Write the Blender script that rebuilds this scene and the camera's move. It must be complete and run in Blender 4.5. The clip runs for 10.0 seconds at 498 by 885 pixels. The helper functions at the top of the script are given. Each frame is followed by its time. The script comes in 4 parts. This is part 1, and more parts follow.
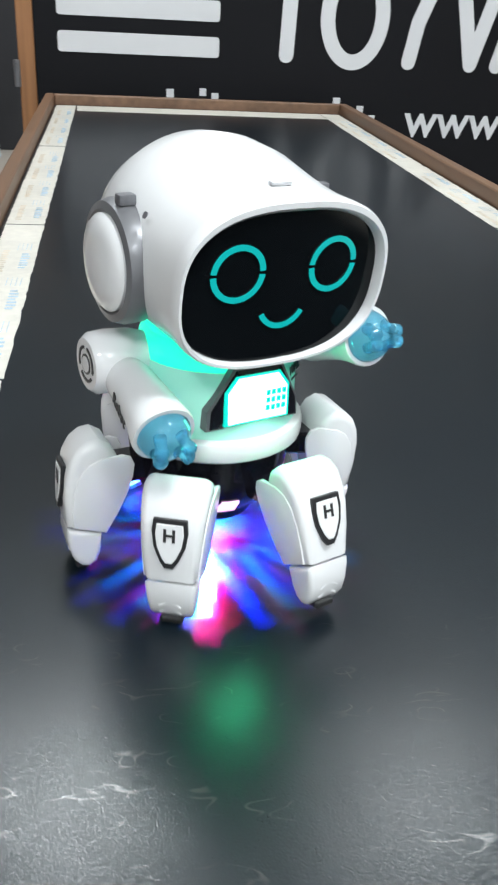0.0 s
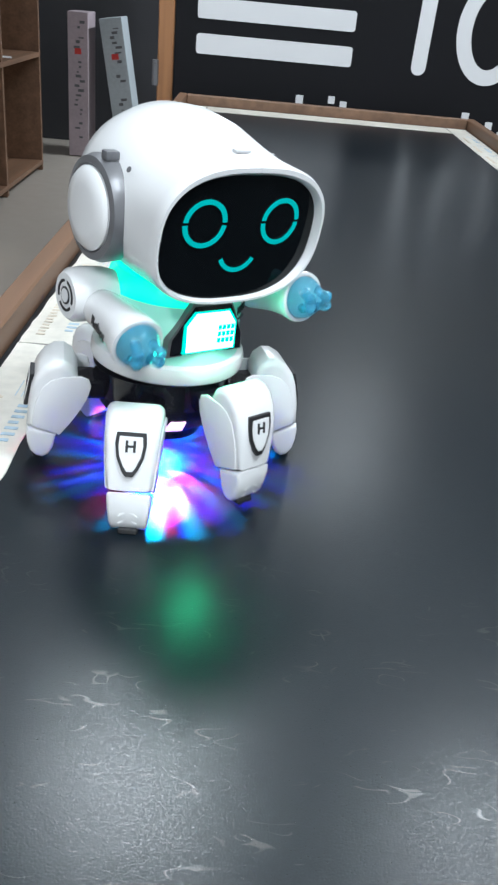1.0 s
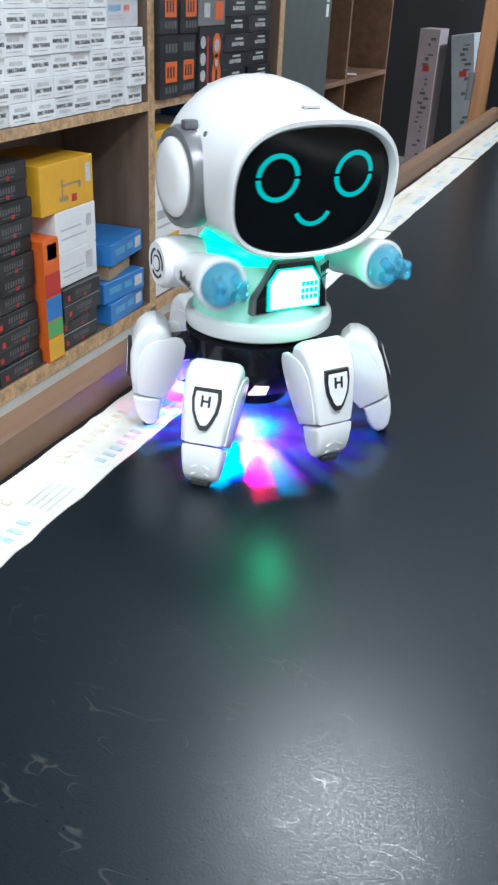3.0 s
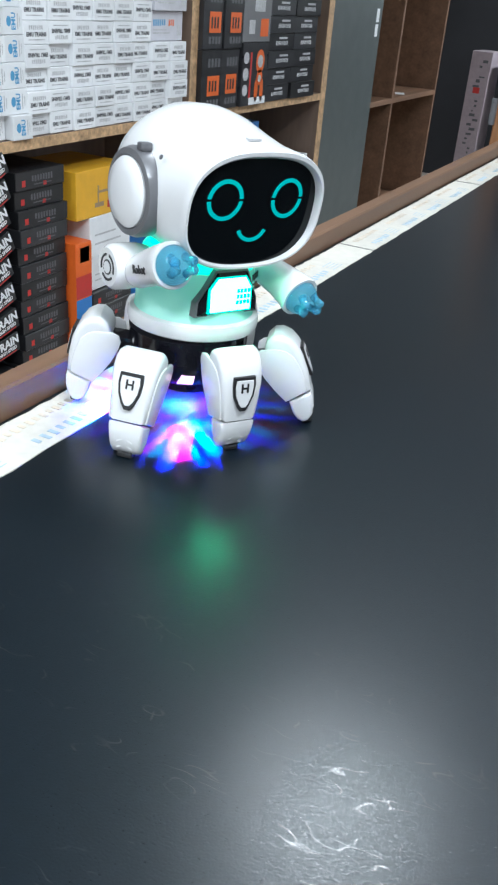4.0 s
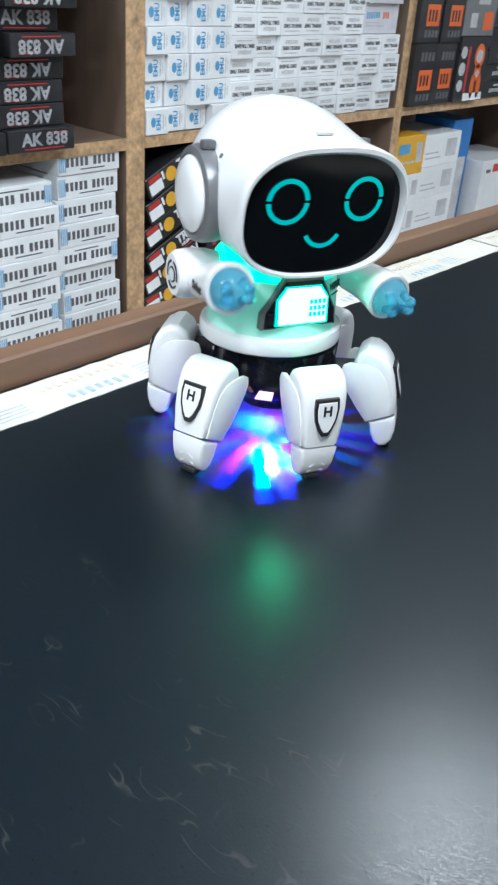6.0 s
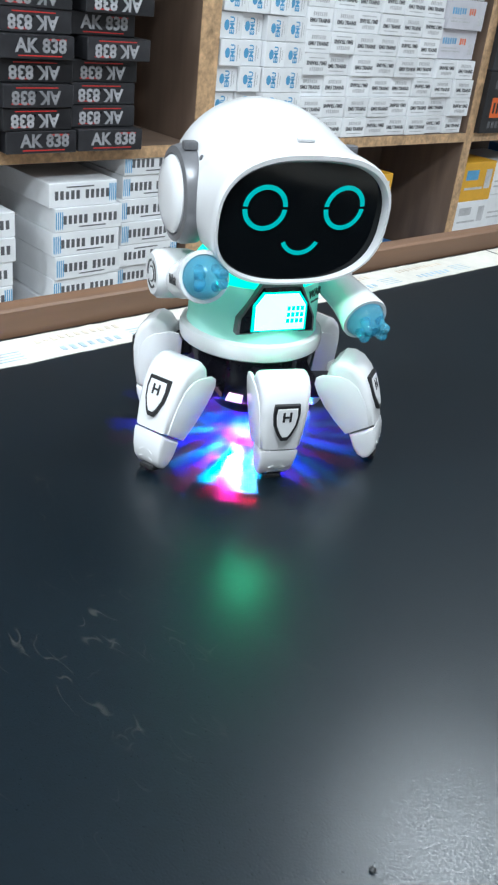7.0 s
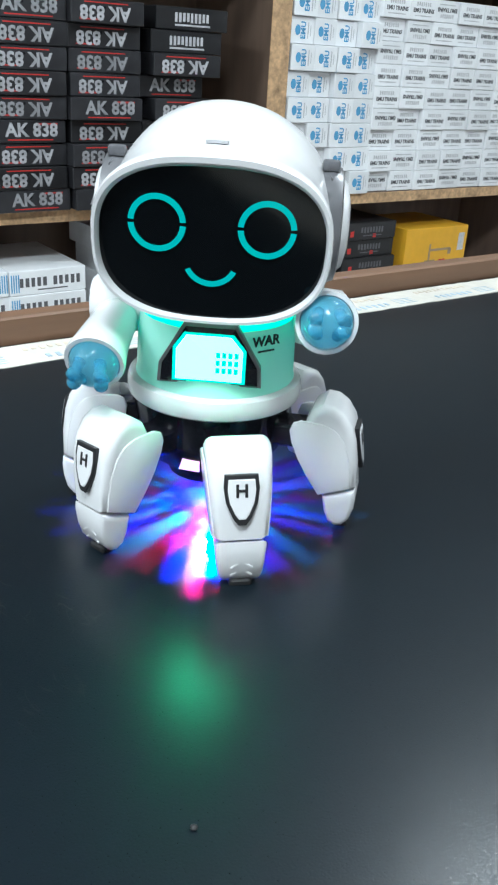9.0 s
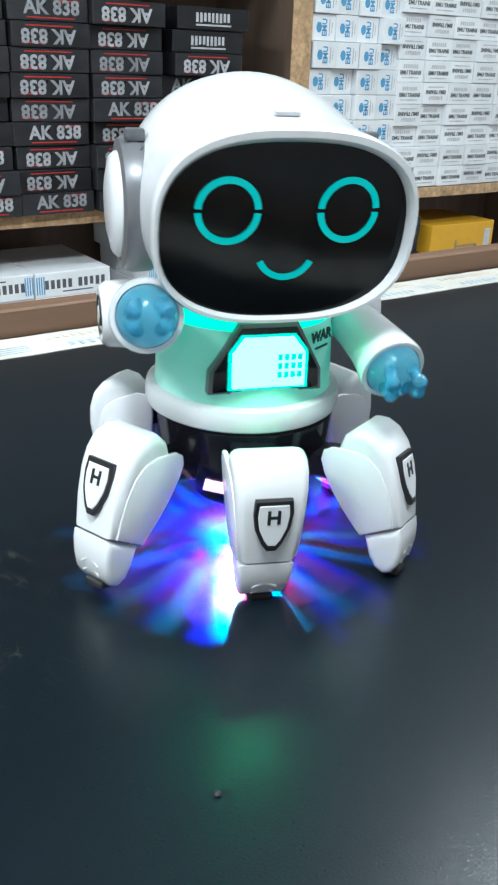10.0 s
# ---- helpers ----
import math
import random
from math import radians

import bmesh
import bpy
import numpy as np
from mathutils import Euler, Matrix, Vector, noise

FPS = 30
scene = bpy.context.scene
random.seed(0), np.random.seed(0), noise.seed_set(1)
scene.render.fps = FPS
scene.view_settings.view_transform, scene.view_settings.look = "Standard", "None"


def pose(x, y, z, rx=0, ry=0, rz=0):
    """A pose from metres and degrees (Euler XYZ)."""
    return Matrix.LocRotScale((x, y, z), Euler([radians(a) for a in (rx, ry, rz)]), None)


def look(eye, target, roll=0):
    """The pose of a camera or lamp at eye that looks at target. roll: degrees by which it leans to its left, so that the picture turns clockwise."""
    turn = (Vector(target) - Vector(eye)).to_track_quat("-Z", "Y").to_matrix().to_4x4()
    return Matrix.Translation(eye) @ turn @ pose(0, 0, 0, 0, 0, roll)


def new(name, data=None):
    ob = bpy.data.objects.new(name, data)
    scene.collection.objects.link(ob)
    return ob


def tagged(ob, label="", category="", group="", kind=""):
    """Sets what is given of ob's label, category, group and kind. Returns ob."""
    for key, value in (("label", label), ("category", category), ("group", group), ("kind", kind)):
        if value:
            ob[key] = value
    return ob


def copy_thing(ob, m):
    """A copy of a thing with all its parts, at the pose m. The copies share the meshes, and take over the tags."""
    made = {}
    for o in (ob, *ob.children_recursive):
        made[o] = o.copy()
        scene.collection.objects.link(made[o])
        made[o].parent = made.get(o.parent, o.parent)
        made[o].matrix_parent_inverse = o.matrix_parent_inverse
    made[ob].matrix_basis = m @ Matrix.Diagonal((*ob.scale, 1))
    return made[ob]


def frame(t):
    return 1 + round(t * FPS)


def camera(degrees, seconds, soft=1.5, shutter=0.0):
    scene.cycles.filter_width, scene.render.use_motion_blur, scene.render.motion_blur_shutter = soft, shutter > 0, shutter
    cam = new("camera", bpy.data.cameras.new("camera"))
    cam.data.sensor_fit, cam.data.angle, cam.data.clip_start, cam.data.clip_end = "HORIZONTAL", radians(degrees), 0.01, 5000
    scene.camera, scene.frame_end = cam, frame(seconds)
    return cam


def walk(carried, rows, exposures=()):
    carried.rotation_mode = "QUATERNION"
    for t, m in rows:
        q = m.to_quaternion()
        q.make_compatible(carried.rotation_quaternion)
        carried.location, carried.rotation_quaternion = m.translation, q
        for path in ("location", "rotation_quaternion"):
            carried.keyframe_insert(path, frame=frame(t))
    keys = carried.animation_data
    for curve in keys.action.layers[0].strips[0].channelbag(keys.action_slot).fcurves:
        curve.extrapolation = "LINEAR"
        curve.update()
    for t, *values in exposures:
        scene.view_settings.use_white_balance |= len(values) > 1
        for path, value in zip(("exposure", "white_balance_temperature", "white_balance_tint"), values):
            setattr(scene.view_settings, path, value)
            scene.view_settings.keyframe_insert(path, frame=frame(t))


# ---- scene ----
cam = camera(32.44, 10.0, soft=2.2, shutter=0.3)
PATH = [
    (0, (0.088, 0.5157, 0.2752), (0.3832, 2.2563, -0.6646), 3.26),
    (0.5, (0.1184, 0.4803, 0.2831), (0.2822, 2.2359, -0.661), 5.06),
    (1, (0.1376, 0.4757, 0.2761), (0.1722, 2.2405, -0.6642), 5.38),
    (1.5, (0.1724, 0.5016, 0.2721), (0.1169, 2.2621, -0.6753), 4.88),
    (2, (0.2168, 0.5582, 0.2774), (-0.0419, 2.2987, -0.6731), 3.38),
    (2.5, (0.2172, 0.5867, 0.2584), (-0.3175, 2.2573, -0.7024), 2.11),
    (4, (0.3334, 0.5652, 0.2843), (-0.4136, 2.1665, -0.6525), 4.84),
    (4.5, (0.3665, 0.5882, 0.2872), (-0.43, 2.1636, -0.6529), 6.59),
    (5, (0.3856, 0.6164, 0.2788), (-0.4898, 2.1412, -0.6744), 5.89),
    (5.5, (0.3919, 0.6342, 0.2701), (-0.6178, 2.0639, -0.6975), 3.69),
    (6, (0.4461, 0.6278, 0.2833), (-0.6824, 1.9597, -0.6927), 4.25),
    (7.5, (0.5714, 0.6433, 0.2627), (-0.7306, 1.8466, -0.6631), 6.87),
    (8, (0.5868, 0.6591, 0.2357), (-0.7852, 1.8103, -0.6545), 5.60),
    (8.5, (0.5984, 0.6821, 0.2323), (-0.8249, 1.7849, -0.6385), 4.48),
    (9, (0.6169, 0.7043, 0.2382), (-0.8368, 1.7949, -0.597), 3.75),
    (9.5, (0.6151, 0.7072, 0.2255), (-0.8603, 1.7718, -0.6051), 3.12),
    (10, (0.6198, 0.7059, 0.2222), (-0.8734, 1.7471, -0.6063), 2.25),
]
TINTS = [(0, -0.1, 6700, 9), (1, -0.1, 6350, 9), (2.5, 0.0, 6250, 8.5), (5.5, 0.0, 6250, 8.5), (7.5, 0.0, 6250, 7), (10, -0.05, 6250, 5)]
walk(cam, [(t, look(eye, target, roll)) for t, eye, target, roll in PATH], TINTS)

# seconds, robot x, y, turn of its legs, turn of its body, lean forward and sideways, shift of the body on its legs
STEPS = [
    (0, 0.1368, 0.9191, 9.1, 22.9, -1.0, 0.7, 0.0003, 0.0033),
    (0.5, 0.1419, 0.9515, 16.6, 52.3, -2.2, 1.5, -0.0016, 0.0105),
    (1, 0.0920, 0.9671, 17.8, 37.5, 1.7, 2.7, -0.0024, 0.0079),
    (1.5, 0.0687, 0.9937, 28.1, 42.9, 2.6, 1.2, -0.0016, 0.0082),
    (2, 0.0515, 1.0207, 33.2, 66.9, -0.5, 2.1, -0.0032, 0.0089),
    (2.5, 0.0480, 1.0563, 31.1, 41.3, -3.6, -1.1, 0.0066, 0.0093),
    (4, 0.0421, 1.0731, 28.8, 63.7, 0.2, 2.4, -0.0013, 0.0081),
    (4.5, 0.0411, 1.0718, 29.2, 63.1, 0.8, 2.9, -0.0006, 0.0076),
    (5, 0.0610, 1.0571, 34.6, 46.8, 5.2, 1.5, 0.0013, 0.0081),
    (5.5, 0.0803, 1.0437, 34.9, 66.4, 1.0, 0.8, -0.0011, 0.0083),
    (6, 0.1091, 1.0444, 33.9, 66.5, -1.4, 0.1, -0.0037, 0.0033),
    (7.5, 0.1882, 0.9847, 34.9, 56.4, 0.4, -1.2, -0.0011, 0.0064),
    (8, 0.2058, 0.9804, 35.6, 53.3, 0.2, 0.0, -0.0022, 0.0115),
    (8.5, 0.2361, 0.9630, 34.6, 71.2, 0.4, 0.1, -0.0040, 0.0103),
    (9, 0.2558, 0.9474, 39.7, 51.6, 0.9, 0.2, -0.0009, 0.0077),
    (9.5, 0.2740, 0.9407, 36.3, 56.4, -3.7, 3.2, -0.0057, 0.0080),
    (10, 0.3012, 0.9229, 35.8, 71.2, 0.1, 0.1, -0.0039, 0.0094),
]

# how single legs stand: seconds; tilt, lean and turn at the hip in degrees; lift in millimetres
GAIT = {
    0: [(0.5, -9, -2, -3, -1), (1, -3, -3, -5, -1), (2, -5, -2, -4, -1), (2.5, -7, -8, -13, -4), (4, -14, -4, -6, -7), (4.5, -15, -4, -7, -6), (5, 4, 0, 0, 3), (5.5, -7, -4, -9, -3), (6, -5, -3, -4, -2), (7.5, -3, 0, 1, 0), (8, 1, -3, -4, 1), (8.5, -9, -4, -10, -4), (9, -1, -2, 3, 3), (9.5, -2, -6, -3, 0), (10, -8, -5, -9, -3)],
    3: [(0, 2, 9, 4, 1), (0.5, -8, 6, -1, 1), (1, -3, -4, -5, 4), (1.5, 4, 7, 8, 2), (2.5, 9, 2, 2, 5), (4, -6, -1, -2, 1), (4.5, -2, -2, -4, 3), (5, 8, 6, 7, 4), (5.5, 3, -4, -5, 4), (6, -1, 0, 0, 1), (8, 2, 9, 14, 0)],
    4: [(0, -2, 1, 3, 1), (0.5, -12, 3, 5, 1), (1, -15, 0, 13, -9), (1.5, 0, -1, 5, 1), (2, -12, 0, 7, -2), (2.5, -11, 0, 6, -6), (4, -10, -2, 13, -5), (4.5, -10, 0, 15, -4), (5, 9, 0, -1, 4), (5.5, -12, -2, 10, -6), (6, -8, 2, 2, -3), (7.5, -1, 2, 1, 1), (8, 6, 5, 2, 3), (8.5, -12, 0, 11, -6), (9, 0, 4, -1, 1), (9.5, -1, 6, 5, 0), (10, -11, 2, 10, -2)],
    5: [(0, -12, -2, -12, 0), (0.5, 6, -7, -3, 3), (1, 1, -3, -3, 5), (1.5, -9, -3, -16, 0), (2, 11, -7, 1, 5), (2.5, -13, 1, -11, 10), (4, 7, -2, -3, 5), (4.5, 8, -3, -2, 4), (5, -10, 2, -3, -3), (5.5, 0, -1, -1, 6), (6, 4, -2, 2, 3), (7.5, -1, 2, -5, 0), (8, -12, -1, -9, 3), (8.5, 8, -1, -1, 7), (9, -6, 2, -7, -3), (9.5, -12, 0, -5, 9), (10, 11, -1, 2, 5)],
}

# ---- world, lamps, exposure ----
world = bpy.data.worlds.new("world")
scene.world = world
world.use_nodes = True
bg = world.node_tree.nodes["Background"]
bg.inputs["Color"].default_value = (0.75, 0.85, 1.0, 1)
bg.inputs["Strength"].default_value = 0.05


def lamp(x, y, z, watts, sx, sy):
    data = bpy.data.lights.new("ceiling_lamp", "AREA")
    data.shape, data.size, data.size_y, data.energy = "RECTANGLE", sx, sy, watts
    data.color = (0.86, 0.945, 1.0)
    ob = new("ceiling_lamp", data)
    ob.matrix_world = pose(x, y, z)
    return ob


# first two lamps stand where the table glare points; the rest are added fill
LAMPS = [(-0.10, 2.27, 24), (0.95, 2.15, 15), (0.72, 4.6, 7), (0.95, 0.35, 50), (-0.55, -0.75, 42), (0.85, -1.1, 36), (1.0, 7.6, 150), (-0.5, -2.2, 30)]
for lx, ly, watts in LAMPS:
    lamp(lx, ly, 1.885, watts, 0.42, 0.42)


# ---- materials ----
def material(name, color, rough=0.5, metal=0.0, vary=0.12, scale=60.0, bump=0.0, coat=0.0, spread=0.06, rnd=0.0):
    """A surface with fine grain and broad stains, in metres."""
    m = bpy.data.materials.new(name)
    m.use_nodes = True
    nt = m.node_tree
    N, L = nt.nodes, nt.links
    b = N["Principled BSDF"]
    tc = N.new("ShaderNodeTexCoord")
    fine = N.new("ShaderNodeTexNoise")
    fine.inputs["Scale"].default_value, fine.inputs["Detail"].default_value = scale, 6
    broad = N.new("ShaderNodeTexNoise")
    broad.inputs["Scale"].default_value, broad.inputs["Detail"].default_value = scale / 9, 3
    L.new(tc.outputs["Object"], fine.inputs["Vector"])
    L.new(tc.outputs["Object"], broad.inputs["Vector"])
    add = N.new("ShaderNodeMath")
    add.operation = "ADD"
    L.new(fine.outputs["Fac"], add.inputs[0])
    L.new(broad.outputs["Fac"], add.inputs[1])
    rng = N.new("ShaderNodeMapRange")
    rng.inputs["From Min"].default_value, rng.inputs["From Max"].default_value = 0.6, 1.4
    rng.inputs["To Min"].default_value, rng.inputs["To Max"].default_value = 1 - vary, 1 + vary
    L.new(add.outputs[0], rng.inputs["Value"])
    last = rng.outputs[0]
    if rnd:
        info = N.new("ShaderNodeObjectInfo")
        r2 = N.new("ShaderNodeMapRange")
        r2.inputs["To Min"].default_value, r2.inputs["To Max"].default_value = 1 - rnd, 1 + rnd
        L.new(info.outputs["Random"], r2.inputs["Value"])
        mul = N.new("ShaderNodeMath")
        mul.operation = "MULTIPLY"
        L.new(last, mul.inputs[0])
        L.new(r2.outputs[0], mul.inputs[1])
        last = mul.outputs[0]
    sc = N.new("ShaderNodeVectorMath")
    sc.operation = "SCALE"
    sc.inputs[0].default_value = color
    L.new(last, sc.inputs["Scale"])
    L.new(sc.outputs[0], b.inputs["Base Color"])
    rr = N.new("ShaderNodeMapRange")
    rr.inputs["From Min"].default_value, rr.inputs["From Max"].default_value = 0.3, 0.7
    rr.inputs["To Min"].default_value, rr.inputs["To Max"].default_value = max(0.02, rough - spread), rough + spread
    L.new(fine.outputs["Fac"], rr.inputs["Value"])
    L.new(rr.outputs[0], b.inputs["Roughness"])
    b.inputs["Metallic"].default_value = metal
    b.inputs["Coat Weight"].default_value = coat
    if bump:
        bp = N.new("ShaderNodeBump")
        bp.inputs["Strength"].default_value, bp.inputs["Distance"].default_value = bump, 0.001
        L.new(fine.outputs["Fac"], bp.inputs["Height"])
        L.new(bp.outputs[0], b.inputs["Normal"])
    return m


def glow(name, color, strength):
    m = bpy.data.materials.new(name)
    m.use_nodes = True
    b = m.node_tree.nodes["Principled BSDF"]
    # below 0.5 the base is tinted too, standing in for light inside plastic
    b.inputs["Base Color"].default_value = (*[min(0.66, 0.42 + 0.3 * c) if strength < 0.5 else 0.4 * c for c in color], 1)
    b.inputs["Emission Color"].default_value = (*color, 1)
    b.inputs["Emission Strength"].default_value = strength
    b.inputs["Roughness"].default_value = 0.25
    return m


def clear(name, color, rough=0.12, weight=0.75):
    m = material(name, color, rough, vary=0.08, scale=200)
    b = m.node_tree.nodes["Principled BSDF"]
    b.inputs["Transmission Weight"].default_value = weight
    b.inputs["IOR"].default_value = 1.35
    return m


def wood(name, color, rough=0.55, stretch=(3, 60, 60), vary=0.35):
    m = material(name, color, rough, vary=vary, scale=7, bump=0.15)
    nt = m.node_tree
    tc = next(n for n in nt.nodes if n.type == "TEX_COORD")
    mp = nt.nodes.new("ShaderNodeMapping")
    mp.inputs["Scale"].default_value = stretch
    nt.links.new(tc.outputs["Object"], mp.inputs["Vector"])
    for n in nt.nodes:
        if n.type == "TEX_NOISE":
            nt.links.new(mp.outputs[0], n.inputs["Vector"])
            n.inputs["Scale"].default_value = 1.0 if n.inputs["Scale"].default_value > 2 else 0.3
    return m


def table_surface():
    """Dark grained laminate with dull patches, faint smears and pale scratches."""
    m = material("black_laminate", (0.0033, 0.0074, 0.0114), 0.37, vary=0.15, scale=1150, bump=0.5, spread=0.10)
    nt = m.node_tree
    N, L = nt.nodes, nt.links
    b = N["Principled BSDF"]
    tc = next(n for n in N if n.type == "TEX_COORD")
    strokes = []
    for turn, seed in ((32, 0.0), (-50, 3.7), (84, 7.1)):
        mp = N.new("ShaderNodeMapping")
        mp.inputs["Location"].default_value = (seed, seed, 0)
        mp.inputs["Rotation"].default_value = (0, 0, radians(turn))
        mp.inputs["Scale"].default_value = (34, 90, 1)
        L.new(tc.outputs["Object"], mp.inputs["Vector"])
        ridge = N.new("ShaderNodeTexNoise")
        ridge.inputs["Scale"].default_value, ridge.inputs["Detail"].default_value = 1.0, 1
        L.new(mp.outputs[0], ridge.inputs["Vector"])
        away = N.new("ShaderNodeMath")
        away.operation = "SUBTRACT"
        away.inputs[1].default_value = 0.5
        L.new(ridge.outputs["Fac"], away.inputs[0])
        flat = N.new("ShaderNodeMath")
        flat.operation = "ABSOLUTE"
        L.new(away.outputs[0], flat.inputs[0])
        thin = N.new("ShaderNodeMapRange")
        thin.inputs["From Min"].default_value, thin.inputs["From Max"].default_value = 0.004, 0.014
        thin.inputs["To Min"].default_value, thin.inputs["To Max"].default_value = 1, 0
        L.new(flat.outputs[0], thin.inputs["Value"])
        patch = N.new("ShaderNodeTexNoise")
        patch.inputs["Detail"].default_value = 1
        L.new(mp.outputs[0], patch.inputs["Vector"])
        patch.inputs["Scale"].default_value = 0.9
        some = N.new("ShaderNodeMapRange")
        some.inputs["From Min"].default_value, some.inputs["From Max"].default_value = 0.56, 0.62
        L.new(patch.outputs["Fac"], some.inputs["Value"])
        both = N.new("ShaderNodeMath")
        both.operation = "MULTIPLY"
        L.new(thin.outputs[0], both.inputs[0])
        L.new(some.outputs[0], both.inputs[1])
        strokes.append(both.outputs[0])
    k = strokes[0]
    for other in strokes[1:]:
        top = N.new("ShaderNodeMath")
        top.operation = "MAXIMUM"
        L.new(k, top.inputs[0])
        L.new(other, top.inputs[1])
        k = top.outputs[0]
    gate = N.new("ShaderNodeTexNoise")
    gate.inputs["Scale"].default_value, gate.inputs["Detail"].default_value = 26, 3
    L.new(tc.outputs["Object"], gate.inputs["Vector"])
    g2 = N.new("ShaderNodeMapRange")
    g2.inputs["From Min"].default_value, g2.inputs["From Max"].default_value = 0.50, 0.58
    L.new(gate.outputs["Fac"], g2.inputs["Value"])
    sep = N.new("ShaderNodeSeparateXYZ")
    L.new(tc.outputs["Object"], sep.inputs[0])
    g4 = N.new("ShaderNodeMapRange")
    g4.inputs["From Min"].default_value, g4.inputs["From Max"].default_value = 0.40, 0.30
    L.new(sep.outputs["X"], g4.inputs["Value"])
    g5 = N.new("ShaderNodeMapRange")
    g5.inputs["From Min"].default_value, g5.inputs["From Max"].default_value = 0.90, 0.80
    L.new(sep.outputs["Y"], g5.inputs["Value"])
    for g in (g2, g4, g5):
        mu = N.new("ShaderNodeMath")
        mu.operation = "MULTIPLY"
        L.new(k, mu.inputs[0])
        L.new(g.outputs[0], mu.inputs[1])
        k = mu.outputs[0]
    old = b.inputs["Base Color"].links[0].from_socket
    cm = N.new("ShaderNodeMix")
    cm.data_type = "RGBA"
    L.new(k, cm.inputs["Factor"])
    L.new(old, cm.inputs[6])
    cm.inputs[7].default_value = (0.030, 0.032, 0.032, 1)
    L.new(cm.outputs[2], b.inputs["Base Color"])
    b.inputs["Specular IOR Level"].default_value = 0.26
    next(n for n in N if n.type == "BUMP").inputs["Distance"].default_value = 0.00015
    speck = N.new("ShaderNodeTexNoise")
    speck.inputs["Scale"].default_value, speck.inputs["Detail"].default_value = 760, 3
    L.new(tc.outputs["Object"], speck.inputs["Vector"])
    spots = N.new("ShaderNodeMapRange")
    spots.inputs["From Min"].default_value, spots.inputs["From Max"].default_value = 0.46, 0.62
    spots.inputs["To Min"].default_value, spots.inputs["To Max"].default_value = 0.18, 0.56
    L.new(speck.outputs["Fac"], spots.inputs["Value"])
    shine = N.new("ShaderNodeMath")
    shine.operation = "MULTIPLY_ADD"
    L.new(spots.outputs[0], shine.inputs[2])
    shine.inputs[1].default_value = 0.7
    L.new(k, shine.inputs[0])
    L.new(shine.outputs[0], b.inputs["Coat Weight"])
    b.inputs["Coat Roughness"].default_value = 0.16
    L.new(next(n for n in N if n.type == "BUMP").outputs[0], b.inputs["Coat Normal"])
    return m


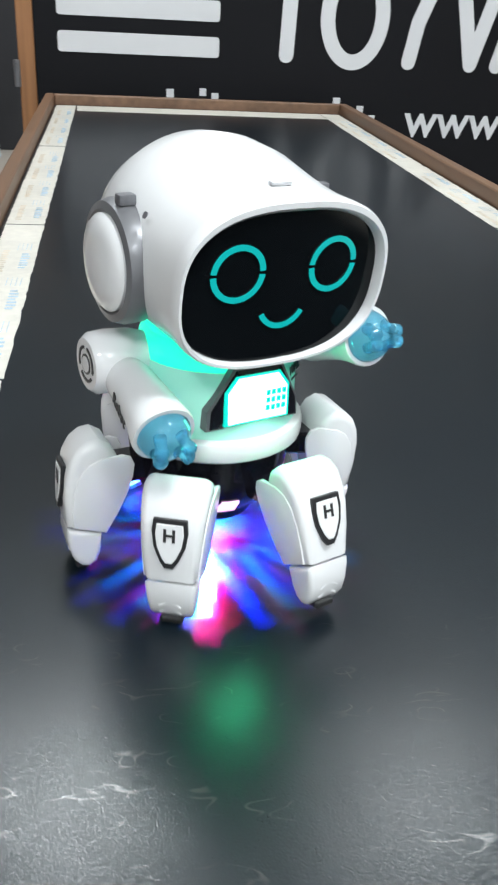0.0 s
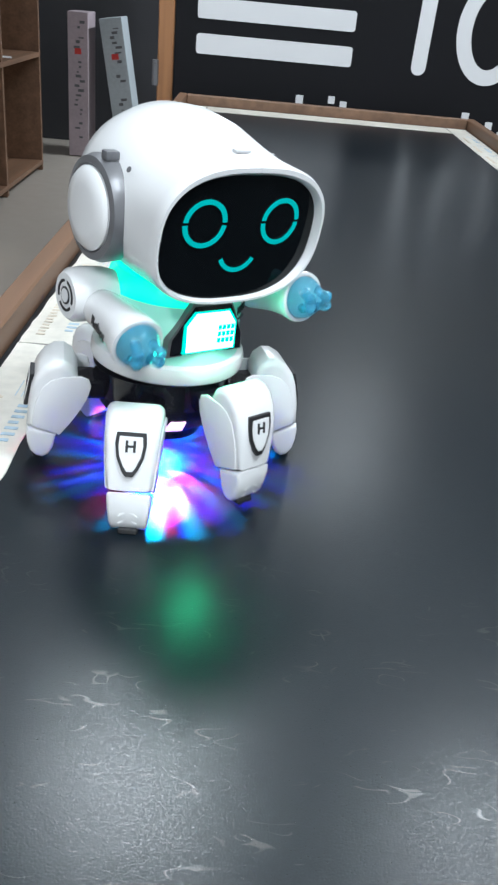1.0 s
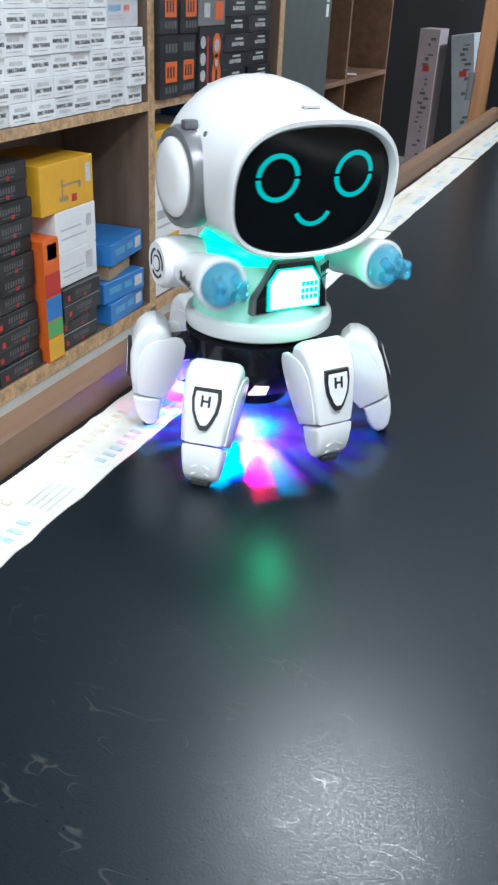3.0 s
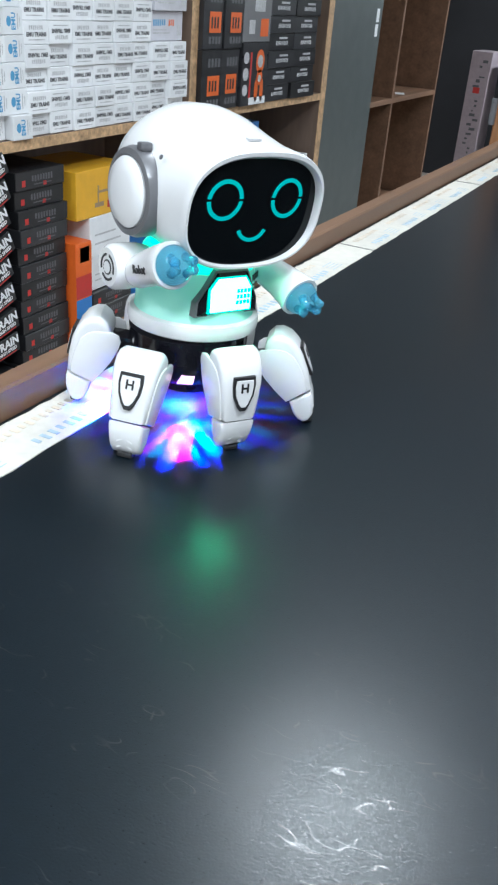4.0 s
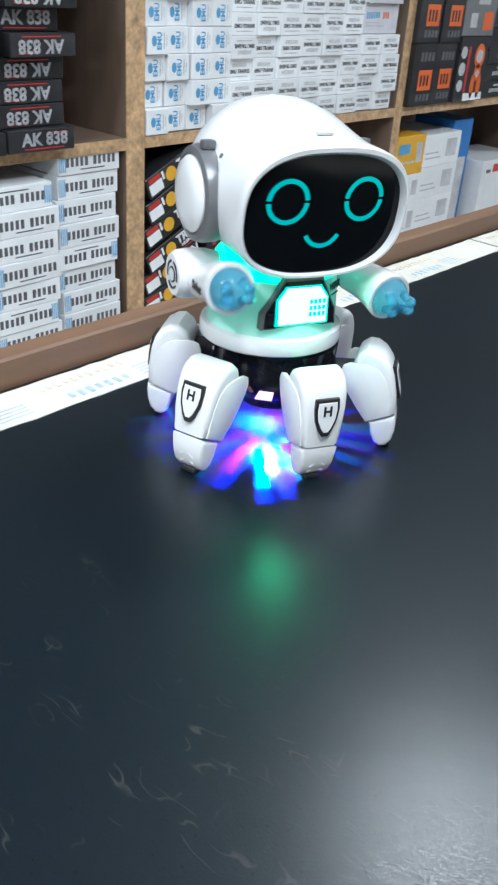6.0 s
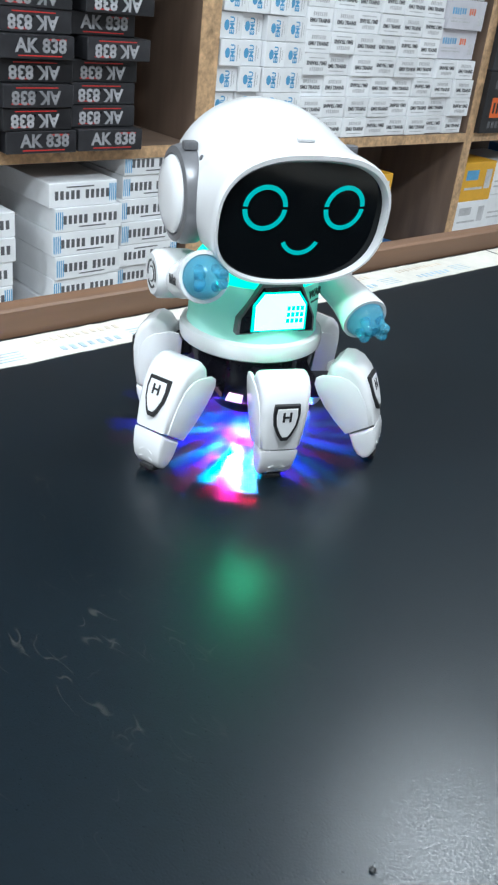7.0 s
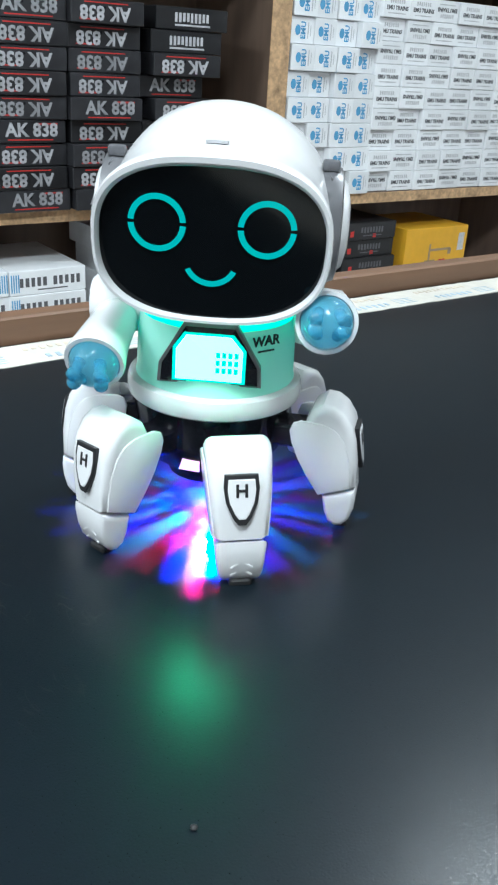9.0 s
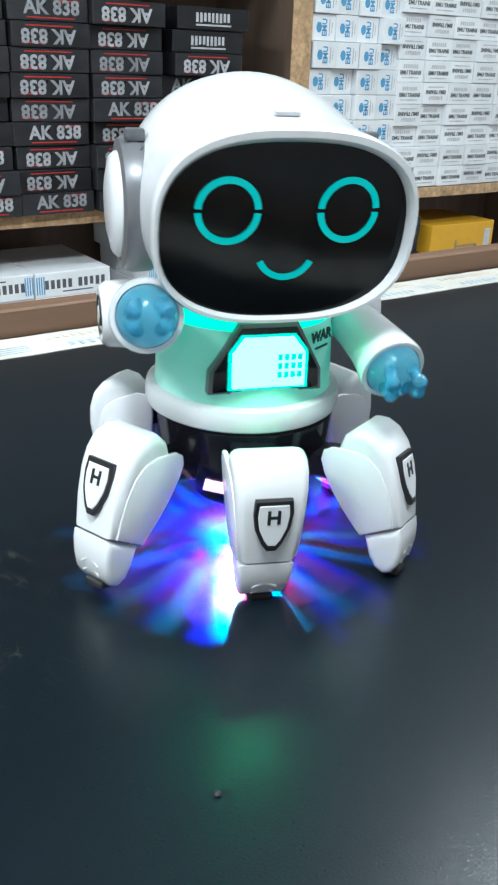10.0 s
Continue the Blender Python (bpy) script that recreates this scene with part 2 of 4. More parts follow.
M = {
    "white": material("white_plastic", (0.71, 0.71, 0.72), 0.24, vary=0.02, scale=40, coat=0.2, spread=0.03),
    "black": material("gloss_black_plastic", (0.008, 0.008, 0.012), 0.12, vary=0.2, scale=80, spread=0.03),
    "matt": material("matt_black_rubber", (0.012, 0.012, 0.013), 0.6, vary=0.3, scale=120),
    "grey": material("silver_plastic", (0.15, 0.15, 0.16), 0.33, 0.25, vary=0.1, scale=60),
    "ink": material("black_print", (0.012, 0.012, 0.014), 0.45, vary=0.2),
    "visor": material("tinted_visor", (0.003, 0.004, 0.005), 0.10, vary=0.2, spread=0.02),
    "blue_gel": clear("blue_translucent_plastic", (0.20, 0.72, 0.95), 0.16, 0.80),
    "eye": glow("eye_light", (0.0, 0.36, 0.36), 1.0),
    "chest": glow("chest_light", (0.050, 1.0, 0.44), 30.0),
    "chest_dim": glow("chest_light_dim", (0.0, 0.50, 0.42), 1.4),
    # inner light put into the colour: green-tinted base and weak emission
    "body_glow": glow("white_plastic_set_glow", (0.0, 0.85, 0.60), 0.20),
    # emission in place of chest light coming through the collar
    "neck": glow("collar_plastic_set_glow", (0.01, 0.80, 0.52), 1.5),
    "d_blue": glow("lamp_blue", (0.0, 0.015, 1.0), 420000),
    "d_cyan": glow("lamp_cyan", (0.0, 0.42, 1.0), 340000),
    "d_pink": glow("lamp_pink", (1.0, 0.0, 0.35), 130000),
    "d_red": glow("lamp_red", (1.0, 0.0, 0.06), 130000),
    # extra lamp that whitens the core of the light pool
    "d_white": glow("added_core_lamp", (1.0, 0.72, 1.0), 32000),
    "hub_lit": glow("lit_hub_window", (1.0, 0.62, 0.92), 1.6),
    "table": table_surface(),
    "rail": wood("brown_wood_strip", (0.18, 0.098, 0.058), 0.5, (60, 3, 60)),
    "tape": material("off_white_tape", (0.66, 0.63, 0.57), 0.35, vary=0.16, scale=90, bump=0.4),
    "t_blue": material("blue_tape_print", (0.40, 0.53, 0.64), 0.4, vary=0.35, scale=150),
    "t_orange": material("faded_orange_tape_print", (0.64, 0.56, 0.46), 0.4, vary=0.3, scale=150),
    "chip": wood("brown_laminated_board", (0.17, 0.115, 0.085), 0.5, (30, 30, 4)),
    "edge": wood("light_chipboard_edge", (0.52, 0.33, 0.18), 0.6, (90, 90, 90), 0.5),
    "plinth": material("white_plinth_paint", (0.55, 0.52, 0.48), 0.5, vary=0.15, scale=12),
    "metal": material("grey_green_painted_metal", (0.085, 0.10, 0.10), 0.45, vary=0.08, scale=10),
    "floor": material("grey_floor_tile", (0.36, 0.32, 0.28), 0.35, vary=0.08, scale=12),
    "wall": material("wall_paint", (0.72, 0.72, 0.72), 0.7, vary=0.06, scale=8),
    # darker than the other walls to cut what the table mirrors
    "wall_low_bounce": material("darkened_unseen_wall", (0.24, 0.235, 0.23), 0.7, vary=0.1, scale=8),
    "dark": material("dark_gap_panel", (0.03, 0.03, 0.035), 0.6, vary=0.3, scale=5),
    "ceil": material("ceiling_paint", (0.42, 0.42, 0.42), 0.8, vary=0.04, scale=6),
    "banner": material("black_banner_sheet", (0.007, 0.007, 0.009), 0.6, vary=0.2, scale=4),
    "b_white": material("white_banner_print", (0.66, 0.66, 0.68), 0.5, vary=0.04, scale=8),
    "frame": wood("orange_brown_frame_wood", (0.30, 0.135, 0.055), 0.45, (60, 60, 3)),
    "c_white": material("white_carton", (0.83, 0.84, 0.86), 0.42, vary=0.07, scale=30, rnd=0.07),
    "c_lilac": material("lilac_white_carton", (0.62, 0.61, 0.66), 0.45, vary=0.1, scale=40, rnd=0.08),
    "c_black": material("black_carton", (0.022, 0.022, 0.025), 0.33, vary=0.3, scale=40, rnd=0.4),
    "c_grey": material("grey_carton", (0.16, 0.16, 0.17), 0.4, vary=0.15, scale=30, rnd=0.2),
    "c_yellow": material("yellow_carton", (0.80, 0.42, 0.03), 0.4, vary=0.1, scale=30),
    "c_blue": material("blue_carton", (0.03, 0.20, 0.55), 0.4, vary=0.12, scale=30),
    "c_tan": material("brown_card", (0.40, 0.28, 0.17), 0.7, vary=0.15, scale=30),
    "c_rose": material("rose_white_carton", (0.40, 0.33, 0.36), 0.4, vary=0.15, scale=40),
    "c_pale": material("blue_white_carton", (0.38, 0.42, 0.45), 0.4, vary=0.15, scale=40),
    "p_orange": material("orange_print", (0.80, 0.14, 0.02), 0.4, vary=0.06),
    "p_red": material("red_print", (0.55, 0.035, 0.03), 0.4, vary=0.1),
    "p_grey": material("grey_print", (0.11, 0.11, 0.12), 0.45, vary=0.25, scale=300),
    "p_silver": material("silver_print", (0.55, 0.55, 0.57), 0.4, vary=0.3, scale=120),
    "p_dull": material("dull_silver_print", (0.36, 0.36, 0.38), 0.4, vary=0.45, scale=90, rnd=0.3),
    "p_blue": material("blue_print", (0.10, 0.36, 0.62), 0.4, vary=0.2, scale=200),
    "p_green": material("green_print", (0.10, 0.40, 0.12), 0.4, vary=0.1),
    "led": glow("unseen_panel_led", (0.95, 0.98, 1.0), 3.0),
}


M["visor"].node_tree.nodes["Principled BSDF"].inputs["Specular IOR Level"].default_value = 0.25
M["black"].node_tree.nodes["Principled BSDF"].inputs["Specular IOR Level"].default_value = 0.32
M["banner"].node_tree.nodes["Principled BSDF"].inputs["Specular IOR Level"].default_value = 0.15


# ---- mesh helpers ----
def finish(name, bm, mat, smooth=False):
    bmesh.ops.recalc_face_normals(bm, faces=bm.faces[:])
    me = bpy.data.meshes.new(name)
    bm.to_mesh(me)
    bm.free()
    for m in mat if isinstance(mat, (list, tuple)) else [mat]:
        me.materials.append(m)
    if smooth:
        for p in me.polygons:
            p.use_smooth = True
        me.set_sharp_from_angle(angle=radians(38))
    return me


def part(name, bm, mat, parent=None, label="", smooth=False, m=None):
    """Links a bmesh as one mesh object under a thing or a part."""
    ob = new(name, finish(name, bm, mat, smooth))
    ob.parent = parent
    if m is not None:
        ob.matrix_basis = m
    return tagged(ob, label)


def share(name, me, parent, m=None, label=""):
    ob = new(name, me)
    ob.parent = parent
    if m is not None:
        ob.matrix_basis = m
    return tagged(ob, label)


def empty(name, m, label, category, group="", kind=""):
    ob = new(name)
    ob.empty_display_size = 0.02
    ob.matrix_basis = m
    return tagged(ob, label, category, group, kind)


def block(x0, y0, z0, x1, y1, z1, bevel=0.0, seg=1, bm=None):
    own = bm or bmesh.new()
    r = bmesh.ops.create_cube(own, size=1, matrix=Matrix.Translation(((x0 + x1) / 2, (y0 + y1) / 2, (z0 + z1) / 2))
                              @ Matrix.Diagonal((x1 - x0, y1 - y0, z1 - z0, 1)))
    if bevel:
        vs = set(r["verts"])
        es = [e for e in own.edges if e.verts[0] in vs and e.verts[1] in vs]
        bmesh.ops.bevel(own, geom=es, offset=bevel, segments=seg, profile=0.5, affect="EDGES")
    return own


def lathe(profile, seg=48, bm=None, m=Matrix()):
    """Turns (radius, height) pairs about z."""
    bm = bm or bmesh.new()
    rings = []
    for r, z in profile:
        if r < 1e-5:
            rings.append([bm.verts.new(m @ Vector((0, 0, z)))])
        else:
            rings.append([bm.verts.new(m @ Vector((r * math.cos(a), r * math.sin(a), z))) for a in (2 * math.pi * k / seg for k in range(seg))])
    for a, b in zip(rings, rings[1:]):
        for k in range(seg):
            j = (k + 1) % seg
            if len(a) == 1 and len(b) > 1:
                bm.faces.new((a[0], b[k], b[j]))
            elif len(b) == 1 and len(a) > 1:
                bm.faces.new((a[k], b[0], a[j]))
            elif len(a) > 1:
                bm.faces.new((a[k], b[k], b[j], a[j]))
    return bm


def slab(points, depth, bevel=0.0, seg=2, bm=None):
    """A flat outline in x, z given thickness along y, centred."""
    bm = bm or bmesh.new()
    a = [bm.verts.new((x, -depth / 2, z)) for x, z in points]
    b = [bm.verts.new((x, depth / 2, z)) for x, z in points]
    n = len(points)
    faces = [bm.faces.new(a), bm.faces.new(b[::-1])]
    for k in range(n):
        faces.append(bm.faces.new((a[k], b[k], b[(k + 1) % n], a[(k + 1) % n])))
    bmesh.ops.recalc_face_normals(bm, faces=faces)
    if bevel:
        es = [e for e in bm.edges if any(f in faces[:2] for f in e.link_faces)]
        bmesh.ops.bevel(bm, geom=es, offset=bevel, segments=seg, profile=0.5, affect="EDGES")
    return bm


FACE = Matrix(((0, 0, 1, 0), (1, 0, 0, 0), (0, 1, 0, 0), (0, 0, 0, 1)))   # text lying on a face that looks along +x


def text_mesh(body, size, mat, m=Matrix(), bold=0.02):
    """Words in the built-in font as a shallow mesh, centred."""
    cu = bpy.data.curves.new("words", "FONT")
    cu.body, cu.size, cu.align_x, cu.align_y = body, size, "CENTER", "CENTER"
    cu.extrude, cu.resolution_u, cu.offset = 0.00025, 2, size * bold
    ob = new("words", cu)
    me = bpy.data.meshes.new_from_object(ob.evaluated_get(bpy.context.evaluated_depsgraph_get()))
    bpy.data.objects.remove(ob)
    bpy.data.curves.remove(cu)
    me.transform(m)
    me.materials.clear()
    me.materials.append(mat)
    return me


def bars_mesh(name, bars, mat, t=0.0005, m=Matrix()):
    """Plain printed bars (y0, z0, y1, z1) on a face that looks along +x."""
    bm = bmesh.new()
    for y0, z0, y1, z1 in bars:
        block(0, y0, z0, t, y1, z1, bm=bm)
    me = finish(name, bm, mat)
    me.transform(m)
    return me


def letter_bars(y0, z0, y1, z1, n, seed, gap=0.36):
    """Plain bars in place of a word of n letters."""
    rnd = random.Random(seed)
    w = (y1 - y0) / n
    return [(y0 + k * w, z0 + (z1 - z0) * rnd.choice((0, 0, 0.1)), y0 + (k + 1 - gap - 0.06 * rnd.random()) * w, z1) for k in range(n)]


# ---- the room ----
def structure(name, bm, mat, label, category):
    return tagged(part(name, bm, mat), label, category, kind="structure")


FLOOR = -1.05
floor = structure("floor", block(-2.0, -3.2, FLOOR - 0.1, 3.2, 8.6, FLOOR - 0.004), M["floor"], "pale grey tiled shop floor", "floor")
# unseen wall, its colour lowered to keep the table top dark
structure("wall_west", block(-2.1, -3.2, FLOOR, -2.0, 8.6, 1.95), M["wall_low_bounce"], "unseen wall behind the shelving, darkened to lower the table's reflections", "wall")
structure("wall_east", block(3.2, -3.2, FLOOR, 3.3, 8.6, 1.95), M["wall"], "pale grey painted shop wall", "wall")
structure("wall_south", block(-2.1, -3.3, FLOOR, 3.3, -3.2, 1.95), M["wall"], "pale grey painted shop wall", "wall")
# pale unseen wall brightens the table's reflections; the added panel keeps the gap dark
structure("wall_north", block(-2.1, 8.6, FLOOR, 3.3, 8.7, 1.95), M["wall"], "pale end wall of the shop", "wall")
structure("partition", block(-2.0, 8.3, FLOOR, 3.2, 8.36, 0.55), M["dark"], "dark panel added to keep the far gap dark", "partition")
structure("ceiling", block(-2.1, -3.3, 1.95, 3.3, 8.7, 2.05), M["ceil"], "plain off-white shop ceiling", "ceiling")


# panels are out of view; most only house the added fill lamps
def ceiling_light(x, y):
    t = empty("ceiling_light", pose(x, y, 1.95), "square white ceiling panel, unseen, holding a glare or fill lamp", "ceiling light", "ceiling lights")
    bm = bmesh.new()
    for a in ((-0.295, -0.295, 0.295, -0.265), (-0.295, 0.265, 0.295, 0.295), (-0.295, -0.265, -0.265, 0.265), (0.265, -0.265, 0.295, 0.265)):
        block(a[0], a[1], -0.03, a[2], a[3], 0.0, bm=bm)
    part("frame", bm, M["white"], t)
    part("diffuser", block(-0.264, -0.264, -0.02, 0.264, 0.264, -0.008), M["led"], t, "glowing diffuser")


for lx, ly, _ in LAMPS:
    ceiling_light(lx, ly)


# ---- the long black table ----
TY0, TY1 = -1.2, 2.765
table = empty("display_table", pose(0, 0, 0), "long black-topped display table with a low brown wooden rim", "table")
part("tabletop", block(-0.052, TY0, -0.02, 0.652, TY1 - 0.004, 0.0), M["table"], table, "black grained laminate top with scratches")
part("rail", block(-0.074, TY0, -0.07, -0.053, TY1 + 0.02, 0.0235, 0.002), M["rail"], table, "brown wooden edge strip")
part("rail", block(0.653, TY0, -0.07, 0.674, TY1 + 0.02, 0.0235, 0.002), M["rail"], table, "brown wooden edge strip")
part("rail", block(-0.0525, TY1 - 0.0035, -0.07, 0.6525, TY1 + 0.018, 0.0235, 0.002), M["rail"], table, "brown wooden edge strip")
part("rail", block(-0.0525, TY0 - 0.02, -0.07, 0.6525, TY0 - 0.0005, 0.0235, 0.002), M["rail"], table, "brown wooden edge strip")
part("apron", block(-0.05, TY0 + 0.02, -0.16, 0.65, TY1 - 0.02, -0.0205), M["chip"], table)
for lx in (-0.03, 0.57):
    for ly in (TY0 + 0.05, 0.7, TY1 - 0.11):
        part("leg", block(lx, ly, FLOOR - 0.004, lx + 0.06, ly + 0.06, -0.1605, 0.003), M["chip"], table)


def ragged(x0, y0, x1, y1, seed, z=0.0006):
    """A thin tape strip with slightly torn ends and wavy sides."""
    rnd = random.Random(seed)
    bm = bmesh.new()
    n = max(4, int(abs(y1 - y0) / 0.012), )
    long_y = abs(y1 - y0) > abs(x1 - x0)
    if not long_y:
        n = max(4, int(abs(x1 - x0) / 0.012))
    rows = []
    for k in range(n + 1):
        f = k / n
        j = lambda: rnd.uniform(-0.0009, 0.0009)
        e = 0.003 if k in (0, n) else 0
        h = z + 0.0004 * rnd.random()
        if long_y:
            y = y0 + (y1 - y0) * f
            rows.append((bm.verts.new((x0 + j(), y + rnd.uniform(-e, e), h)), bm.verts.new((x1 + j(), y + rnd.uniform(-e, e), h))))
        else:
            x = x0 + (x1 - x0) * f
            rows.append((bm.verts.new((x + rnd.uniform(-e, e), y0 + j(), h)), bm.verts.new((x + rnd.uniform(-e, e), y1 + j(), h))))
    for a, b in zip(rows, rows[1:]):
        bm.faces.new((a[0], a[1], b[1], b[0]))
    g = bmesh.ops.extrude_face_region(bm, geom=bm.faces[:])
    for v in g["geom"]:
        if isinstance(v, bmesh.types.BMVert):
            v.co.z = 0.0001
    return bm


def tape(x0, x1, y0, y1, seed, printed=True):
    t = empty("packing_tape", pose(0, 0, 0), "off-white printed packing tape stuck along the table edge", "tape", "tape strips")
    part("strip", ragged(x0, y0, x1, y1, seed), M["tape"], t)
    if not printed:
        return
    rnd = random.Random(seed + 50)
    blue, orange = bmesh.new(), bmesh.new()
    y = y0 + 0.03
    w = x1 - x0
    z0, z1 = 0.0009, 0.0013
    while y < y1 - 0.1:
        for k in range(7):                       # one printed word, set along the tape
            a = y + k * 0.0085
            block(x0 + w * 0.66, a, z0, x0 + w * (0.85 if k % 3 else 0.81), a + 0.0036, z1, bm=blue)
        for k in range(4):                       # thin rules after it
            block(x0 + w * (0.52 + 0.1 * k), y + 0.068, z0, x0 + w * (0.53 + 0.1 * k), y + 0.095, z1, bm=blue)
        for k in range(11):                      # the faded line beside it
            a = y - 0.012 + k * 0.0075
            block(x0 + w * 0.20, a, z0, x0 + w * (0.33 if k % 2 else 0.36), a + 0.0034, z1, bm=orange)
        y += 0.125 + 0.004 * rnd.random()
    tagged(part("print", blue, M["t_blue"], t, "blue print marks"), kind="stuff")
    tagged(part("print", orange, M["t_orange"], t, "faded orange print marks"), kind="stuff")


for k, (a, b) in enumerate(((-1.1, -0.25), (-0.247, 0.55), (0.553, 1.132), (1.136, 1.606), (1.611, 2.174), (2.179, 2.748))):
    tape(-0.0475 + 0.0006 * (k % 2), -0.0005 * (k % 3), a, b, k)
for k, (a, b) in enumerate(((-1.1, 0.2), (0.205, 1.0), (1.004, 1.62), (1.625, 2.12), (2.124, 2.748))):
    tape(0.600, 0.6475, a, b, 20 + k)
tape(0.002, 0.598, 2.664, 2.748, 40, False)


# ---- the black sign behind the table's end ----
def bar2(x0, z0, x1, z1, w, d=0.002, n=8):
    """A round-ended stroke from (x0, z0) to (x1, z1), as an outline."""
    a = math.atan2(z1 - z0, x1 - x0)
    pts = []
    for c0, s in (((x1, z1), a - math.pi / 2), ((x0, z0), a + math.pi / 2)):
        for k in range(n + 1):
            q = s + math.pi * k / n
            pts.append((c0[0] + w / 2 * math.cos(q), c0[1] + w / 2 * math.sin(q)))
    return slab(pts, d)


def rounded(x0, z0, x1, z1, r, d=0.002, n=5):
    pts = []
    for cx, cz, s in ((x1 - r, z1 - r, 0), (x0 + r, z1 - r, 90), (x0 + r, z0 + r, 180), (x1 - r, z0 + r, 270)):
        for k in range(n + 1):
            q = radians(s + 90 * k / n)
            pts.append((cx + r * math.cos(q), cz + r * math.sin(q)))
    return slab(pts, d)


def sign():
    t = empty("shop_sign", pose(0, 2.85, 0), "black sign board with large white shapes in a wooden frame", "sign")
    part("board", block(-0.098, 0.004, FLOOR, 2.1, 0.03, 0.50), M["banner"], t, "black printed sheet")
    part("frame", block(-0.138, -0.012, FLOOR, -0.099, 0.035, 0.54, 0.003), M["frame"], t, "orange-brown wooden upright")
    part("frame", block(2.101, -0.012, FLOOR, 2.14, 0.035, 0.54, 0.003), M["frame"], t)
    part("frame", block(-0.0985, -0.012, 0.501, 2.1005, 0.035, 0.54, 0.003), M["frame"], t)
    at = pose(0, 0.0035, 0)
    for z in (0.112, 0.193, 0.274):
        part("bar", rounded(-0.043, z, 0.352, z + 0.047, 0.008), M["b_white"], t, "white rounded bar", m=at)
    strokes = ((0.523, 0.126, 0.530, 0.40), (0.845, 0.122, 0.860, 0.215), (0.860, 0.215, 0.930, 0.40), (1.012, 0.122, 0.945, 0.40),
               (1.012, 0.122, 1.085, 0.40), (1.085, 0.122, 1.15, 0.40), (1.23, 0.122, 1.15, 0.40))
    for x0, z0, x1, z1 in strokes:
        part("stroke", bar2(x0, z0, x1, z1, 0.037), M["b_white"], t, "white round-ended stroke", m=pose(0, 0.0035 - 0.0004 * x1, 0))
    bm = bmesh.new()
    ring = [[], []]
    for k in range(40):
        q = 2 * math.pi * k / 40
        for r, (rx, rz) in enumerate(((0.089, 0.125), (0.052, 0.088))):
            x, z = 0.694 + rx * math.cos(q), 0.222 + rz * math.sin(q)
            ring[r].append((bm.verts.new((x, -0.001, z)), bm.verts.new((x, 0.001, z))))
    for k in range(40):
        j = (k + 1) % 40
        (a0, a1), (b0, b1), (c0, c1), (d0, d1) = ring[0][k], ring[0][j], ring[1][j], ring[1][k]
        for q in ((a0, b0, c0, d0), (a1, d1, c1, b1), (a0, a1, b1, b0), (d0, c0, c1, d1)):
            bm.faces.new(q)
    part("ring", bm, M["b_white"], t, "white oval ring", m=at)
    me = text_mesh("www", 0.125, M["b_white"], pose(0.990, -0.001, -0.022, 90, 0, 0), 0.012)
    share("lettering", me, t, at)
    bm = bmesh.new()
    for x0, z0, x1, z1 in ((0.221, -0.07, 0.240, 0.036), (0.255, -0.07, 0.275, 0.0), (0.305, -0.07, 0.322, 0.014), (0.305, 0.022, 0.322, 0.040),
                           (0.336, -0.07, 0.354, 0.030), (0.40, -0.07, 0.42, 0.0), (0.46, -0.07, 0.48, 0.0), (0.52, -0.07, 0.54, 0.0),
                           (0.655, -0.07, 0.674, 0.030), (0.72, -0.07, 0.738, 0.012), (0.755, -0.07, 0.772, -0.01)):
        block(x0, -0.001, z0, x1, 0.001, z1, bm=bm)
    tagged(part("lettering", bm, M["b_white"], t, "line of small white marks", m=at), kind="stuff")
    hinge = lathe([(0, -0.03), (0.008, -0.03), (0.008, 0.03), (0, 0.03)], 16)
    part("hinge", hinge, M["grey"], t, "small metal hinge", True, m=pose(-0.142, -0.016, 0.06))


sign()


